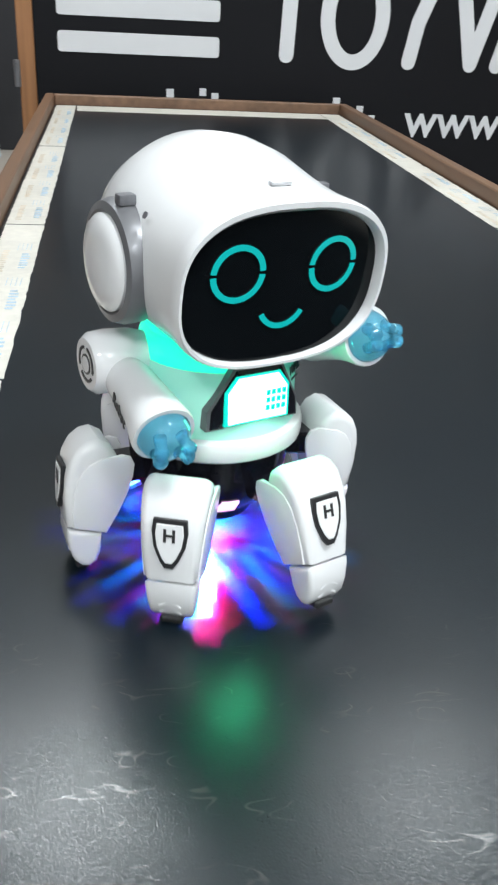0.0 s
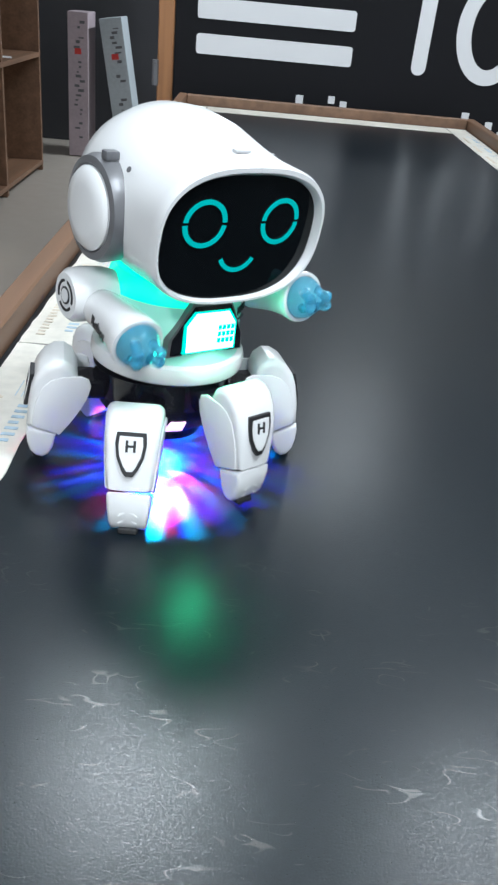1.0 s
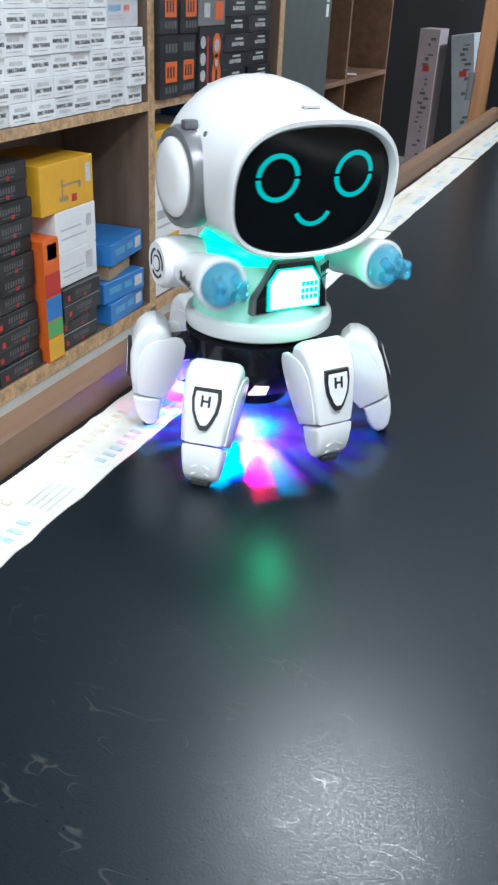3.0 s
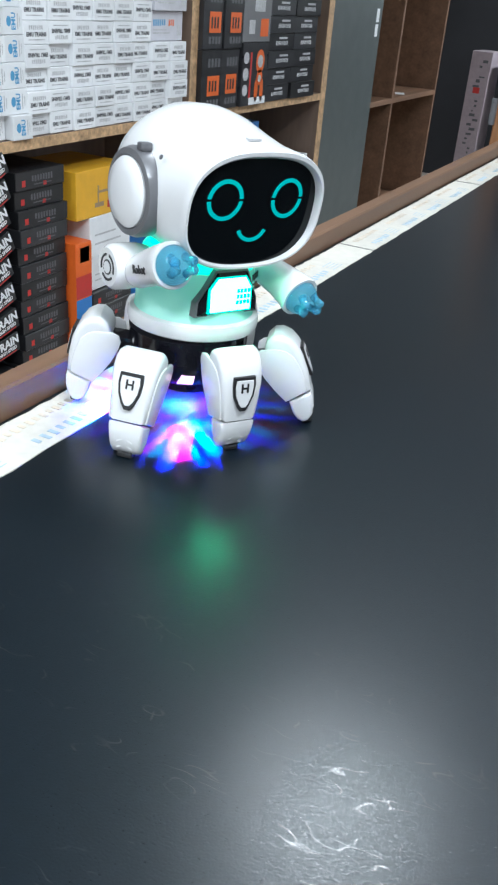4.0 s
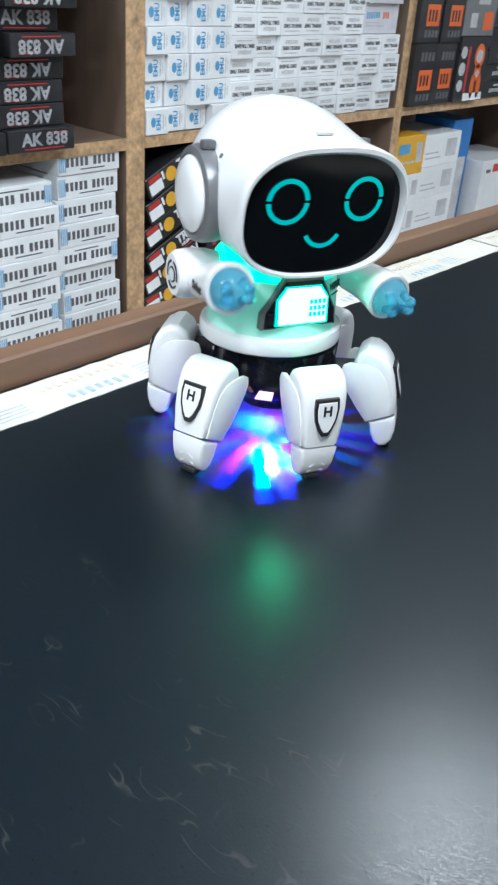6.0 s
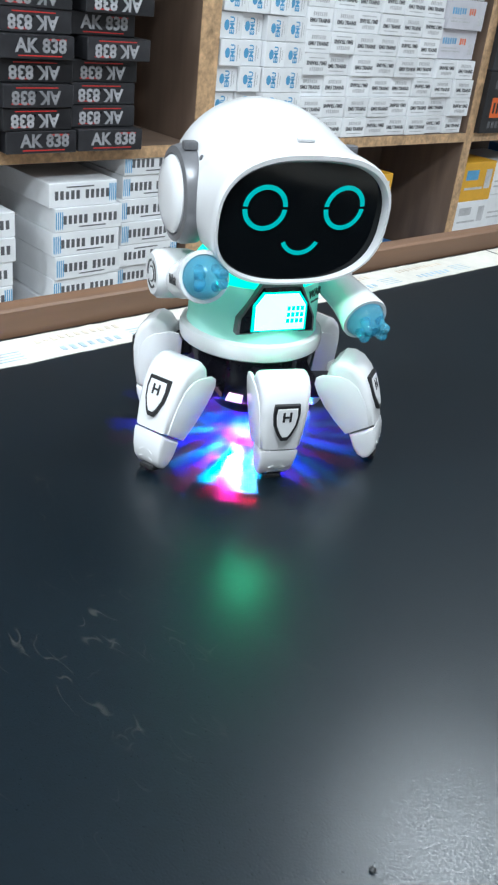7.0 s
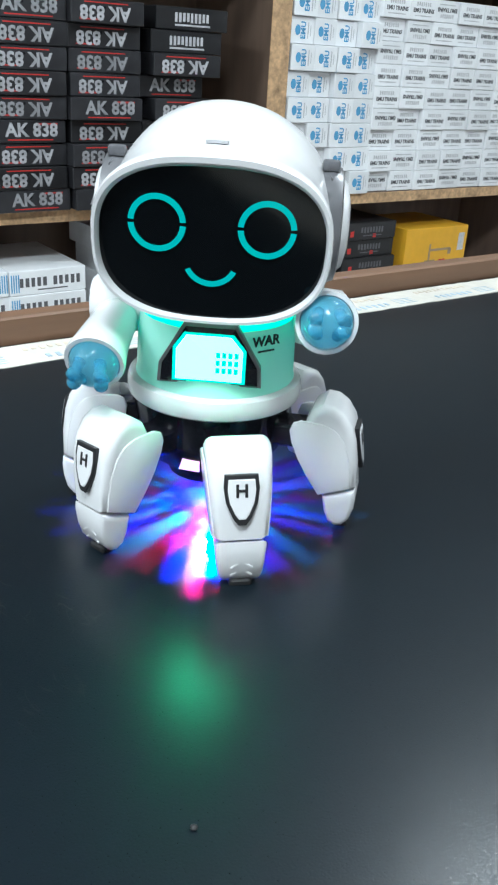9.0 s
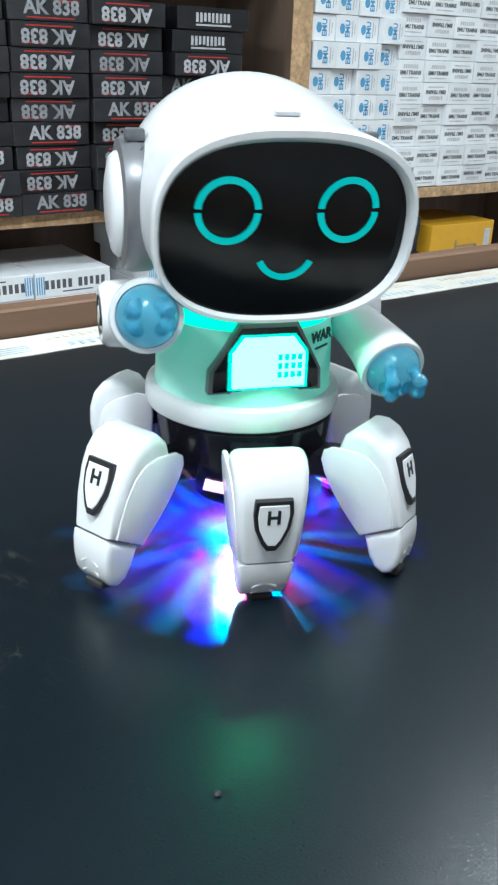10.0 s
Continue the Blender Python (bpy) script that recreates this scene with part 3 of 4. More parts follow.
# ---- the toy robot (front along -y, its right side along -x) ----
def helmet():
    """White helmet: a round back that runs into a wide rounded-rectangle brim."""
    rows = [(0.0680, 0.0, 0.164, 0.164, 2.0), (0.0662, 0.0155, 0.1785, 0.149, 2.0), (0.0608, 0.0280, 0.1908, 0.1385, 2.0), (0.0520, 0.0390, 0.2008, 0.1302, 2.0),
            (0.0400, 0.0472, 0.2078, 0.1238, 2.0), (0.0250, 0.0522, 0.2135, 0.1193, 2.0), (0.0090, 0.0540, 0.2147, 0.1175, 2.03), (-0.006, 0.0540, 0.2128, 0.1167, 2.06),
            (-0.020, 0.0535, 0.2082, 0.1170, 2.12), (-0.033, 0.0530, 0.2040, 0.1180, 2.22), (-0.044, 0.0531, 0.2010, 0.1192, 2.36),
            (-0.054, 0.0535, 0.1992, 0.1203, 2.6), (-0.0595, 0.0538, 0.1983, 0.1210, 2.65), (-0.0618, 0.0531, 0.1971, 0.1218, 2.65),
            (-0.0618, 0.0518, 0.1946, 0.1231, 2.65), (-0.0600, 0.0510, 0.1932, 0.1240, 2.65), (-0.0560, 0.0508, 0.1926, 0.1245, 2.65)]
    bm, rings, n = bmesh.new(), [], 56
    for y, w, zt, zb, e in rows:
        zc, h = (zt + zb) / 2, (zt - zb) / 2
        lean = max(0.0, min(1.0, (0.01 - y) / 0.06)) * 0.14
        ring = []
        for k in range(n):
            a = 2 * math.pi * k / n
            c, s = math.cos(a), math.sin(a)
            x = w * math.copysign(abs(c) ** (2 / e), c)
            z = zc + h * math.copysign(abs(s) ** (2 / e), s)
            ring.append((x, y - lean * (z - 0.157), z))
        rings.append([bm.verts.new(ring[0])] if w < 1e-6 else [bm.verts.new(p) for p in ring])
    for a, b in zip(rings, rings[1:]):
        for k in range(n):
            j = (k + 1) % n
            bm.faces.new((a[0], b[k], b[j]) if len(a) == 1 else (a[k], b[k], b[j], a[j]))
    return bm


def visor_y(x, z, out=0.0):
    return -0.0588 - 0.14 * (z - 0.157) + 1.1 * x * x - out


def visor():
    bm, n = bmesh.new(), 56
    mid = bm.verts.new((0, visor_y(0, 0.158), 0.158))
    last = None
    for f in (0.35, 0.7, 1.0):
        ring = []
        for k in range(n):
            a = 2 * math.pi * k / n
            c, s = math.cos(a), math.sin(a)
            x = f * 0.0515 * math.copysign(abs(c) ** (2 / 2.65), c)
            z = 0.1583 + f * 0.0345 * math.copysign(abs(s) ** (2 / 2.65), s)
            ring.append(bm.verts.new((x, visor_y(x, z), z)))
        for k in range(n):
            j = (k + 1) % n
            bm.faces.new((mid, ring[k], ring[j]) if last is None else (last[k], ring[k], ring[j], last[j]))
        last = ring
    return bm


def arc(cx, cz, r0, r1, a0, a1, n=18):
    """A lit arc lying just proud of the visor."""
    bm, rows = bmesh.new(), []
    for k in range(n + 1):
        a = radians(a0 + (a1 - a0) * k / n)
        row = []
        for r, o in ((r0, 0.0), (r0, 0.0006), (r1, 0.0006), (r1, 0.0)):
            x, z = cx + r * math.cos(a), cz + r * math.sin(a)
            row.append(bm.verts.new((x, visor_y(x, z, o), z)))
        rows.append(row)
    for a, b in zip(rows, rows[1:]):
        for k in range(3):
            bm.faces.new((a[k], b[k], b[k + 1], a[k + 1]))
    bm.faces.new(rows[0])
    bm.faces.new(rows[-1][::-1])
    return bm


def tube(stations, seg=28):
    """Round sections along -y: (distance, radius, rise)."""
    bm, rings = bmesh.new(), []
    for d, r, up in stations:
        if r < 1e-5:
            rings.append([bm.verts.new((0, -d, up))])
        else:
            rings.append([bm.verts.new((r * math.cos(2 * math.pi * k / seg), -d, up + r * math.sin(2 * math.pi * k / seg))) for k in range(seg)])
    for a, b in zip(rings, rings[1:]):
        for k in range(seg):
            j = (k + 1) % seg
            if len(a) == 1:
                bm.faces.new((a[0], b[k], b[j]))
            elif len(b) == 1:
                bm.faces.new((a[k], b[0], a[j]))
            else:
                bm.faces.new((a[k], b[k], b[j], a[j]))
    return bm


def chest_point(x, z, out=0.0):
    """A point on the slightly bowed chest plate."""
    return (x, -0.0432 + 8.5 * x * x - out - 0.05 * (0.10 - z), z)


def chest_plate(outline, out0, out1):
    bm = bmesh.new()
    n = len(outline)
    a = [bm.verts.new(chest_point(x, z, out0)) for x, z in outline]
    b = [bm.verts.new(chest_point(x, z, out1)) for x, z in outline]
    cx, cz = sum(p[0] for p in outline) / n, sum(p[1] for p in outline) / n
    c = bm.verts.new(chest_point(cx, cz, out1))
    for k in range(n):
        j = (k + 1) % n
        bm.faces.new((a[k], a[j], b[j], b[k]))
        bm.faces.new((b[k], b[j], c))
    return bm


def shield(scale=1.0):
    """Outline of the leg badge: flat top, straight sides, pointed foot."""
    half = [(-0.0072, 0.0098), (-0.0078, 0.004), (-0.0068, -0.003), (-0.0040, -0.0095), (-0.0018, -0.0125)]
    pts = half + [(-x, z) for x, z in half[::-1]]
    return [(x * scale, z * scale) for x, z in pts]


HIP = (0.054, 0.064)


def taper(bm):
    for v in bm.verts:
        z = v.co.z + HIP[1]
        v.co.y *= 0.66 + 0.42 * max(0.0, min(1.0, z / 0.066)) ** 0.8
    return bm


def leg(robot):
    """A curved white leg shell; x runs outward, the origin is its hip hinge."""
    up = [(0.0585, 0.0520), (0.0590, 0.0610), (0.0620, 0.0670), (0.0672, 0.0704), (0.0728, 0.0698), (0.0782, 0.0662), (0.0824, 0.0600), (0.0850, 0.0520),
          (0.0866, 0.0400), (0.0868, 0.0262), (0.0700, 0.0208), (0.0650, 0.0300), (0.0610, 0.0400)]
    low = [(0.0700, 0.0198), (0.0868, 0.0252), (0.0874, 0.0210), (0.0868, 0.0140), (0.0850, 0.0075), (0.0815, 0.0034), (0.0775, 0.0024), (0.0738, 0.0050), (0.0715, 0.0105)]
    wing = [(0.0525, 0.0490), (0.0512, 0.0555), (0.0528, 0.0598), (0.0570, 0.0616), (0.0680, 0.0608), (0.0740, 0.0585), (0.0790, 0.0530), (0.0822, 0.0440),
            (0.0838, 0.0340), (0.0842, 0.0262), (0.0680, 0.0202), (0.0615, 0.0300), (0.0560, 0.0400)]
    rel = lambda pts: [(x - HIP[0], z - HIP[1]) for x, z in pts]
    shell = part("leg", taper(slab(rel(up), 0.0292, 0.0042, 4)), M["white"], robot, "curved white plastic leg with a badge", True)
    part("foot", taper(slab(rel(low), 0.0290, 0.0026, 3)), M["white"], shell, smooth=True)
    for s in (-1, 1):
        bm = slab(rel(wing), 0.0022, 0.0008, 2)
        bmesh.ops.translate(bm, verts=bm.verts[:], vec=(0, s * 0.0142, 0))
        part("side_panel", taper(bm), M["white"], shell, "flat white side panel with rounded corners", True)
    part("sole", block(0.0762 - HIP[0], -0.0055, 0.0003 - HIP[1], 0.0838 - HIP[0], 0.0055, 0.0042 - HIP[1], 0.001), M["matt"], shell, "black rubber sole")
    part("link", block(-0.020, -0.0100, -0.020, 0.008, 0.0100, -0.008, 0.0015), M["black"], shell, "black hinge link")
    # the badge lies on the outer face, which leans a little
    tilt = pose(0.0860 - HIP[0], 0, 0.0475 - HIP[1], 0, -9, 0) @ Matrix(((0, -1, 0, 0), (1, 0, 0, 0), (0, 0, 1, 0), (0, 0, 0, 1)))
    part("badge", slab(shield(1.06), 0.0026, 0.0004, 1), M["ink"], shell, "black shield-shaped badge border", True, tilt)
    part("badge_field", slab(shield(0.84), 0.0034, 0.0003, 1), M["white"], shell, "white badge centre", True, tilt)
    share("letter", text_mesh("H", 0.0085, M["ink"], pose(0, -0.00175, 0.0026, 90, 0, 0), 0.03), shell, tilt)
    bm = bmesh.new()
    for k in range(2):
        for s in (-1, 1):
            z = 0.0135 - HIP[1] - 0.0045 * k
            block(-0.0031, -0.0005, -0.0004, 0.0031, 0.0005, 0.0004, bm=bm)
            bmesh.ops.transform(bm, matrix=pose(0.0863 - HIP[0] - 0.0014 * k, s * 0.0025, z, 0, 0, 90) @ pose(0, 0, 0, 0, s * 32, 0), verts=bm.verts[-8:])
    part("tread", bm, M["white"], shell, "raised chevrons")
    return shell


def arm(torso, side):
    """A bent arm that turns about the shoulder; side -1 is the robot's right."""
    stations = [(0.000, 0.0, -0.006), (0.001, 0.006, -0.006), (0.005, 0.0100, -0.006), (0.012, 0.0116, -0.005), (0.022, 0.0120, -0.003), (0.034, 0.0127, -0.001),
                (0.046, 0.0140, 0.0), (0.0535, 0.0152, 0.0), (0.0555, 0.0148, 0.0), (0.0555, 0.0128, 0.0), (0.052, 0.0122, 0.0), (0.052, 0.0, 0.0)]
    a = part("arm", tube(stations), M["white"], torso, "white plastic arm", True)
    pieces = [a]
    dome = [(0.0525, 0.0124, 0.0)] + [(0.0550 + 0.0124 * math.sin(t), 0.0124 * math.cos(t), 0.0) for t in (0.0, 0.3, 0.6, 0.9, 1.2, 1.4)] + [(0.0675, 0.0, 0.0)]
    bm = tube(dome)
    for k in range(4):
        q = radians(45 + 90 * k)
        lathe([(0, 0), (0.0029, 0), (0.0028, 0.0060), (0.0034, 0.0075), (0.0034, 0.0098), (0.0022, 0.0110), (0, 0.0112)], 14, bm,
              Matrix.Translation((0.0064 * math.cos(q), -0.0605, 0.0064 * math.sin(q))) @ pose(0, 0, 0, 90 + 14 * math.sin(q) / 0.707, 0, 14 * math.cos(q) / 0.707))
    pieces.append(part("claw", bm, M["blue_gel"], torso, "blue see-through claw with four stubs", True))
    if side < 0:
        me = text_mesh("Robot", 0.0078, M["ink"], pose(0, 0, 0, 90, 0, -90), 0.02)
        me.transform(pose(-0.01300, -0.033, -0.003, 0, 0, -4))
        pieces.append(share("lettering", me, torso))
    return pieces


def shoulder(torso, side):
    bm = lathe([(0, -0.026), (0.0125, -0.026), (0.0150, -0.018), (0.0158, -0.006), (0.0152, 0.002), (0.0128, 0.005), (0.0, 0.005)], 32)
    turn = pose(side * 0.0625, 0.007, 0.1095, 0, side * 90, 0)
    part("shoulder", bm, M["white"], torso, "round white shoulder", True, turn)
    bm = bmesh.new()
    for k in range(3):
        a0 = 12 + 120 * k
        pts = [(0.0092 * math.cos(radians(a)), 0.0092 * math.sin(radians(a))) for a in range(a0, a0 + 97, 8)]
        pts += [(0.0076 * math.cos(radians(a)), 0.0076 * math.sin(radians(a))) for a in range(a0 + 96, a0 - 1, -8)]
        slab(pts, 0.0006, bm=bm)
    slab([(0.0052 * math.cos(radians(a)), 0.0052 * math.sin(radians(a))) for a in range(0, 360, 15)], 0.0006, bm=bm)
    part("vent", bm, M["ink"], torso, "black ring-shaped vent", False, turn @ pose(0, 0, 0.0051, 90, 0, 0))
    part("vent_cap", lathe([(0, 0), (0.0040, 0), (0.0040, 0.0008), (0, 0.0008)], 24), M["white"], torso, "", True, turn @ pose(0, 0, 0.0049))


def ear(torso, side):
    turn = pose(side * 0.0495, 0.001, 0.160, 0, side * 90, 0)
    ring = lathe([(0.0212, 0.000), (0.0285, -0.004), (0.0290, 0.004), (0.0274, 0.0085), (0.0240, 0.0095), (0.0222, 0.0080), (0.0212, 0.000)], 44)
    part("ear_ring", ring, M["grey"], torso, "silver ear ring", True, turn)
    cup = lathe([(0.0224, 0.002), (0.0224, 0.0098), (0.0205, 0.0120), (0.0130, 0.0138), (0.0, 0.0144)], 44)
    part("ear_cap", cup, M["white"], torso, "white ear cap", True, turn)
    nub = block(-0.0042, -0.0032, 0.0, 0.0042, 0.0032, 0.0052, 0.0012, 2)
    part("ear_nub", nub, M["p_grey"], torso, "dark grey nub", True, pose(side * 0.0520, -0.007, 0.1870))


robot = empty("toy_robot", pose(0, 0, 0), "white six-legged toy robot with a lit face dancing on the table", "toy robot")
# no lamp inside the torso: its own material emits the green
TORSO = part("torso", lathe([(0.0, 0.0780), (0.0432, 0.0780), (0.0425, 0.0800), (0.0422, 0.092), (0.0418, 0.104), (0.0405, 0.1125)], 56), M["body_glow"], robot,
             "white plastic body with a green glow put in its material", True)
part("skirt", lathe([(0.0, 0.0664), (0.0450, 0.0664), (0.0468, 0.0678), (0.0474, 0.0702), (0.0474, 0.0745), (0.0466, 0.0771), (0.0445, 0.0784), (0.0, 0.0784)], 64),
     M["white"], TORSO, "thick round white skirt", True)
part("neck", lathe([(0.0404, 0.1122), (0.0402, 0.116), (0.0390, 0.121), (0.0360, 0.1245), (0.0, 0.125)], 56), M["neck"], TORSO, "translucent collar, its green glow put in the material", True)
part("helmet", helmet(), M["white"], TORSO, "smooth white helmet with a broad brim", True)
part("visor", visor(), M["visor"], TORSO, "glossy black face panel", True)
for s in (-1, 1):
    part("eye", arc(s * 0.0244, 0.1672, 0.0104, 0.0130, 4, 176), M["eye"], TORSO, "glowing half ring of an eye")
    part("eye", arc(s * 0.0244, 0.1672, 0.0104, 0.0130, 184, 356), M["eye"], TORSO, "glowing half ring of an eye")
part("mouth", arc(0, 0.1525, 0.0105, 0.0130, 207, 333), M["eye"], TORSO, "glowing smiling mouth")
part("logo_plate", rounded(-0.005, -0.002, 0.005, 0.002, 0.0008, 0.0012), M["p_silver"], TORSO, "small pale grey brow plate", False, pose(0, -0.0500, 0.2020, 100, 0, 0))
for s in (-1, 1):
    part("screw_hole", lathe([(0, 0), (0.0016, 0), (0.0016, 0.0006), (0, 0.0006)], 14), M["p_grey"], TORSO, "", False, pose(s * 0.0512, -0.026, 0.1865, 0, s * 62, 0))
    ear(TORSO, s)
    shoulder(TORSO, s)
rim = [(-0.0262, 0.0845), (-0.0255, 0.0945), (-0.0130, 0.1170), (0.0130, 0.1170), (0.0255, 0.0945), (0.0262, 0.0845)]
part("chest_frame", chest_plate(rim, -0.012, 0.0010), M["grey"], TORSO, "dark silver chest frame")
inner = [(x * 0.93, 0.0985 + (z - 0.0985) * 0.90) for x, z in rim]
part("chest_panel", chest_plate(inner, 0.0, 0.0018), M["black"], TORSO, "black chest panel")
lit = [(-0.0165, 0.0885), (-0.0165, 0.1040), (-0.0115, 0.1115), (0.0105, 0.1115), (0.0165, 0.1040), (0.0165, 0.0885)]
part("chest_light", chest_plate(lit, 0.0, 0.0026), M["chest"], TORSO, "bright white-green chest light")
part("chest_rim", chest_plate([(x * 1.10, 0.1000 + (z - 0.1000) * 1.10) for x, z in lit], 0.0, 0.0022), M["chest_dim"], TORSO, "green glowing edge of the chest light")
bm = bmesh.new()
for k in range(4):
    for j in range(3):
        x, z = 0.0045 + 0.0030 * k, 0.0945 + 0.0040 * j
        if x < 0.0150:
            block(x - 0.0010, -0.0003, z - 0.0013, x + 0.0010, 0.0003, z + 0.0013, bm=bm)
part("chest_grid", bm, M["chest_dim"], TORSO, "green cells in the chest light", False, pose(0, -0.0452, 0, 0, 0, 0))
me = text_mesh("WAR", 0.0072, M["ink"], pose(0, 0, 0, 90, 0, 0), 0.02)
share("lettering", me, TORSO, pose(0.0272, -0.0331, 0.1075, 0, 0, 39))
part("underline", block(-0.005, -0.0003, -0.0004, 0.005, 0.0003, 0.0004), M["ink"], TORSO, "", False, pose(0.0274, -0.0333, 0.1025, 0, 0, 39))
ARMS = {s: arm(TORSO, s) for s in (-1, 1)}

part("hub", lathe([(0.0, 0.0345), (0.0240, 0.0340), (0.0250, 0.0290), (0.0300, 0.0290), (0.0350, 0.0325), (0.0405, 0.0410), (0.0425, 0.0500), (0.0435, 0.0660), (0.0, 0.0660)], 48), M["black"], robot,
     "glossy black hub under the skirt", True, pose(-0.001, 0.006, 0))
for k in range(6):
    q = radians(60 * k + 30)
    part("hub_window", slab([(-0.0062, -0.0046), (0.0050, -0.0046), (0.0062, 0.0042), (-0.0030, 0.0048)], 0.0016), M["hub_lit"], robot,
         "bright pinkish window in the hub", False, pose(0.0382 * math.cos(q) - 0.001, 0.0382 * math.sin(q) + 0.006, 0.0376, 0, 0, 60 * k + 120) @ pose(0, 0, 0, 32, 0, 0))


def disco():
    """Coloured lamps and an added white one over a black plate with star-shaped slots, which throws streaks of light
    on the table.
    """
    bm = bmesh.new()
    at = lambda r, t, z: bm.verts.new((r * math.cos(t), r * math.sin(t), z))
    for c, t0, r0, size in ((5, 0.0, 0.0, 0.0012), (0, 0.0, 0.0034, 0.0015), (2, 2.1, 0.0040, 0.0011), (1, 4.2, 0.0040, 0.0012), (3, 3.1, 0.0064, 0.0008), (0, 5.3, 0.0068, 0.0010)):
        x, y = r0 * math.cos(t0), r0 * math.sin(t0)
        bm.faces.new([bm.verts.new((x + size * math.cos(0.785 * k), y + size * math.sin(0.785 * k), 0.0312)) for k in range(8)]).material_index = c
    n, z = 132, 0.0232
    rings = (0.0026, 0.0042, 0.0050, 0.0078, 0.0090, 0.0128, 0.0140, 0.0205, 0.0222)
    for i, (r0, r1) in enumerate(zip(rings, rings[1:])):
        rnd = random.Random(3 + min(i, 4))
        k, lit = 0, rnd.random() < 0.5
        while k < n:
            wide = rnd.choice((2, 3, 4)) if lit else rnd.choice((4, 5, 7, 9))
            for q in range(k, min(n, k + wide)):
                if not lit or i == 2:
                    a, b = 2 * math.pi * q / n, 2 * math.pi * (q + 1) / n
                    bm.faces.new((at(r0, a, z), at(r1, a, z), at(r1, b, z), at(r0, b, z))).material_index = 4
            k, lit = k + wide, not lit
    for k in range(40):
        a, b = 2 * math.pi * k / 40, 2 * math.pi * (k + 1) / 40
        bm.faces.new((at(0.0222, a, z), at(0.0236, a, 0.0335), at(0.0236, b, 0.0335), at(0.0222, b, z))).material_index = 4
    return part("lamp_dome", bm, [M["d_blue"], M["d_cyan"], M["d_pink"], M["d_red"], M["black"], M["d_white"]], robot, "turning slotted dome over coloured lamps")


DISCO = disco()
LEGS = []
first = leg(robot)
first.scale = (1.032, 1.032, 1.032)
for k in range(6):
    LEGS.append(first if k == 0 else copy_thing(first, Matrix()))


# ---- shelving along the aisle ----
SX = -1.385                                     # front of the shelves
BACK = SX - 0.38
BOARD, LOW, TOP = -0.146, -0.905, 0.50          # upper faces of the boards
POSTS = ((0.60, 0.66), (2.192, 2.256), (3.478, 3.524), (4.735, 4.795))
shelf = empty("shelf_unit", pose(0, 0, 0), "long brown chipboard shop shelving filled with toy boxes", "shelving")
for a, b in POSTS:
    part("upright", block(BACK, a, FLOOR, SX - 0.003, b, TOP + 0.03), M["chip"], shelf, "brown laminated upright")
    part("edge_band", block(SX - 0.0025, a, FLOOR + 0.12, SX, b, TOP + 0.03), M["edge"], shelf, "raw light chipboard edge")
for (_, a), (b, _) in zip(POSTS, POSTS[1:]):
    for z, t in ((BOARD, 0.031), (LOW, 0.05), (TOP, 0.031)):
        part("shelf_board", block(BACK, a + 0.0005, z - t, SX - 0.003, b - 0.0005, z), M["chip"], shelf)
        part("edge_band", block(SX - 0.0025, a + 0.0005, z - t, SX + 0.0005, b - 0.0005, z), M["edge"], shelf, "raw light chipboard edge")
    part("plinth", block(SX - 0.03, a + 0.0005, FLOOR, SX - 0.005, b - 0.0005, LOW - 0.0505), M["plinth"], shelf, "pale plinth board")
part("back_panel", block(BACK - 0.012, POSTS[0][0], FLOOR, BACK - 0.0005, POSTS[-1][1], TOP + 0.03), M["chip"], shelf)

cab = empty("metal_cabinet", pose(0, 0, 0), "tall grey-green painted metal cabinet beside the shelves", "cabinet")
part("body", block(BACK, 4.797, FLOOR, SX - 0.002, 5.49, 1.3, 0.004), M["metal"], cab)
part("label_strip", block(SX - 0.0018, 5.40, 0.17, SX, 5.44, 0.235), M["c_white"], cab, "small pale paper label")
part("label_strip", block(SX - 0.0018, 5.40, 0.10, SX, 5.44, 0.16), M["c_white"], cab, "small pale paper label")

cub = empty("cubby_shelf", pose(0, 0, 0), "open brown wooden cubby shelf, almost empty", "shelf")
CX = -1.44
for y in (5.50, 6.02, 6.95):
    part("upright", block(CX - 0.40, y, FLOOR, CX, y + 0.03, 0.9, 0.001), M["rail"], cub)
for z in (-0.98, -0.255, 0.55):
    for a, b in ((5.5305, 6.0195), (6.0505, 6.9495)):
        part("shelf_board", block(CX - 0.40, a, z - 0.03, CX, b, z, 0.001), M["rail"], cub)
part("back_panel", block(CX - 0.412, 5.50, FLOOR, CX - 0.4005, 6.98, 0.9), M["chip"], cub)
scrap = empty("paper_scrap", pose(CX - 0.06, 6.35, -0.254, 0, 0, 20), "small white paper scrap on the shelf", "paper")
part("sheet", block(-0.03, -0.05, 0, 0.03, 0.05, 0.004), M["c_white"], scrap)


def tall_box(x, y, w, h, lean, seed, mat, label):
    t = empty("tall_box", pose(x, y, FLOOR + 0.002, 0, lean, 0), label, "box", "tall boxes")
    part("carton", block(-w / 2, 0, 0, w / 2, 0.30, h, 0.003), M[mat], t)
    rnd = random.Random(seed)
    bm = bmesh.new()
    for k in range(26):
        z, x = h * (0.10 + 0.033 * k), w * rnd.uniform(-0.22, 0.1)
        if rnd.random() < 0.75:
            block(x, -0.002, z, x + w * rnd.uniform(0.08, 0.3), -0.0005, z + h * rnd.uniform(0.006, 0.022), bm=bm)
    tagged(part("print", bm, M["p_grey"], t, "blurred dark print"), kind="stuff")
    part("print", block(-w * 0.16, -0.0022, h * 0.72, w * 0.16, -0.0004, h * 0.76), M["p_red"], t, "red print mark")


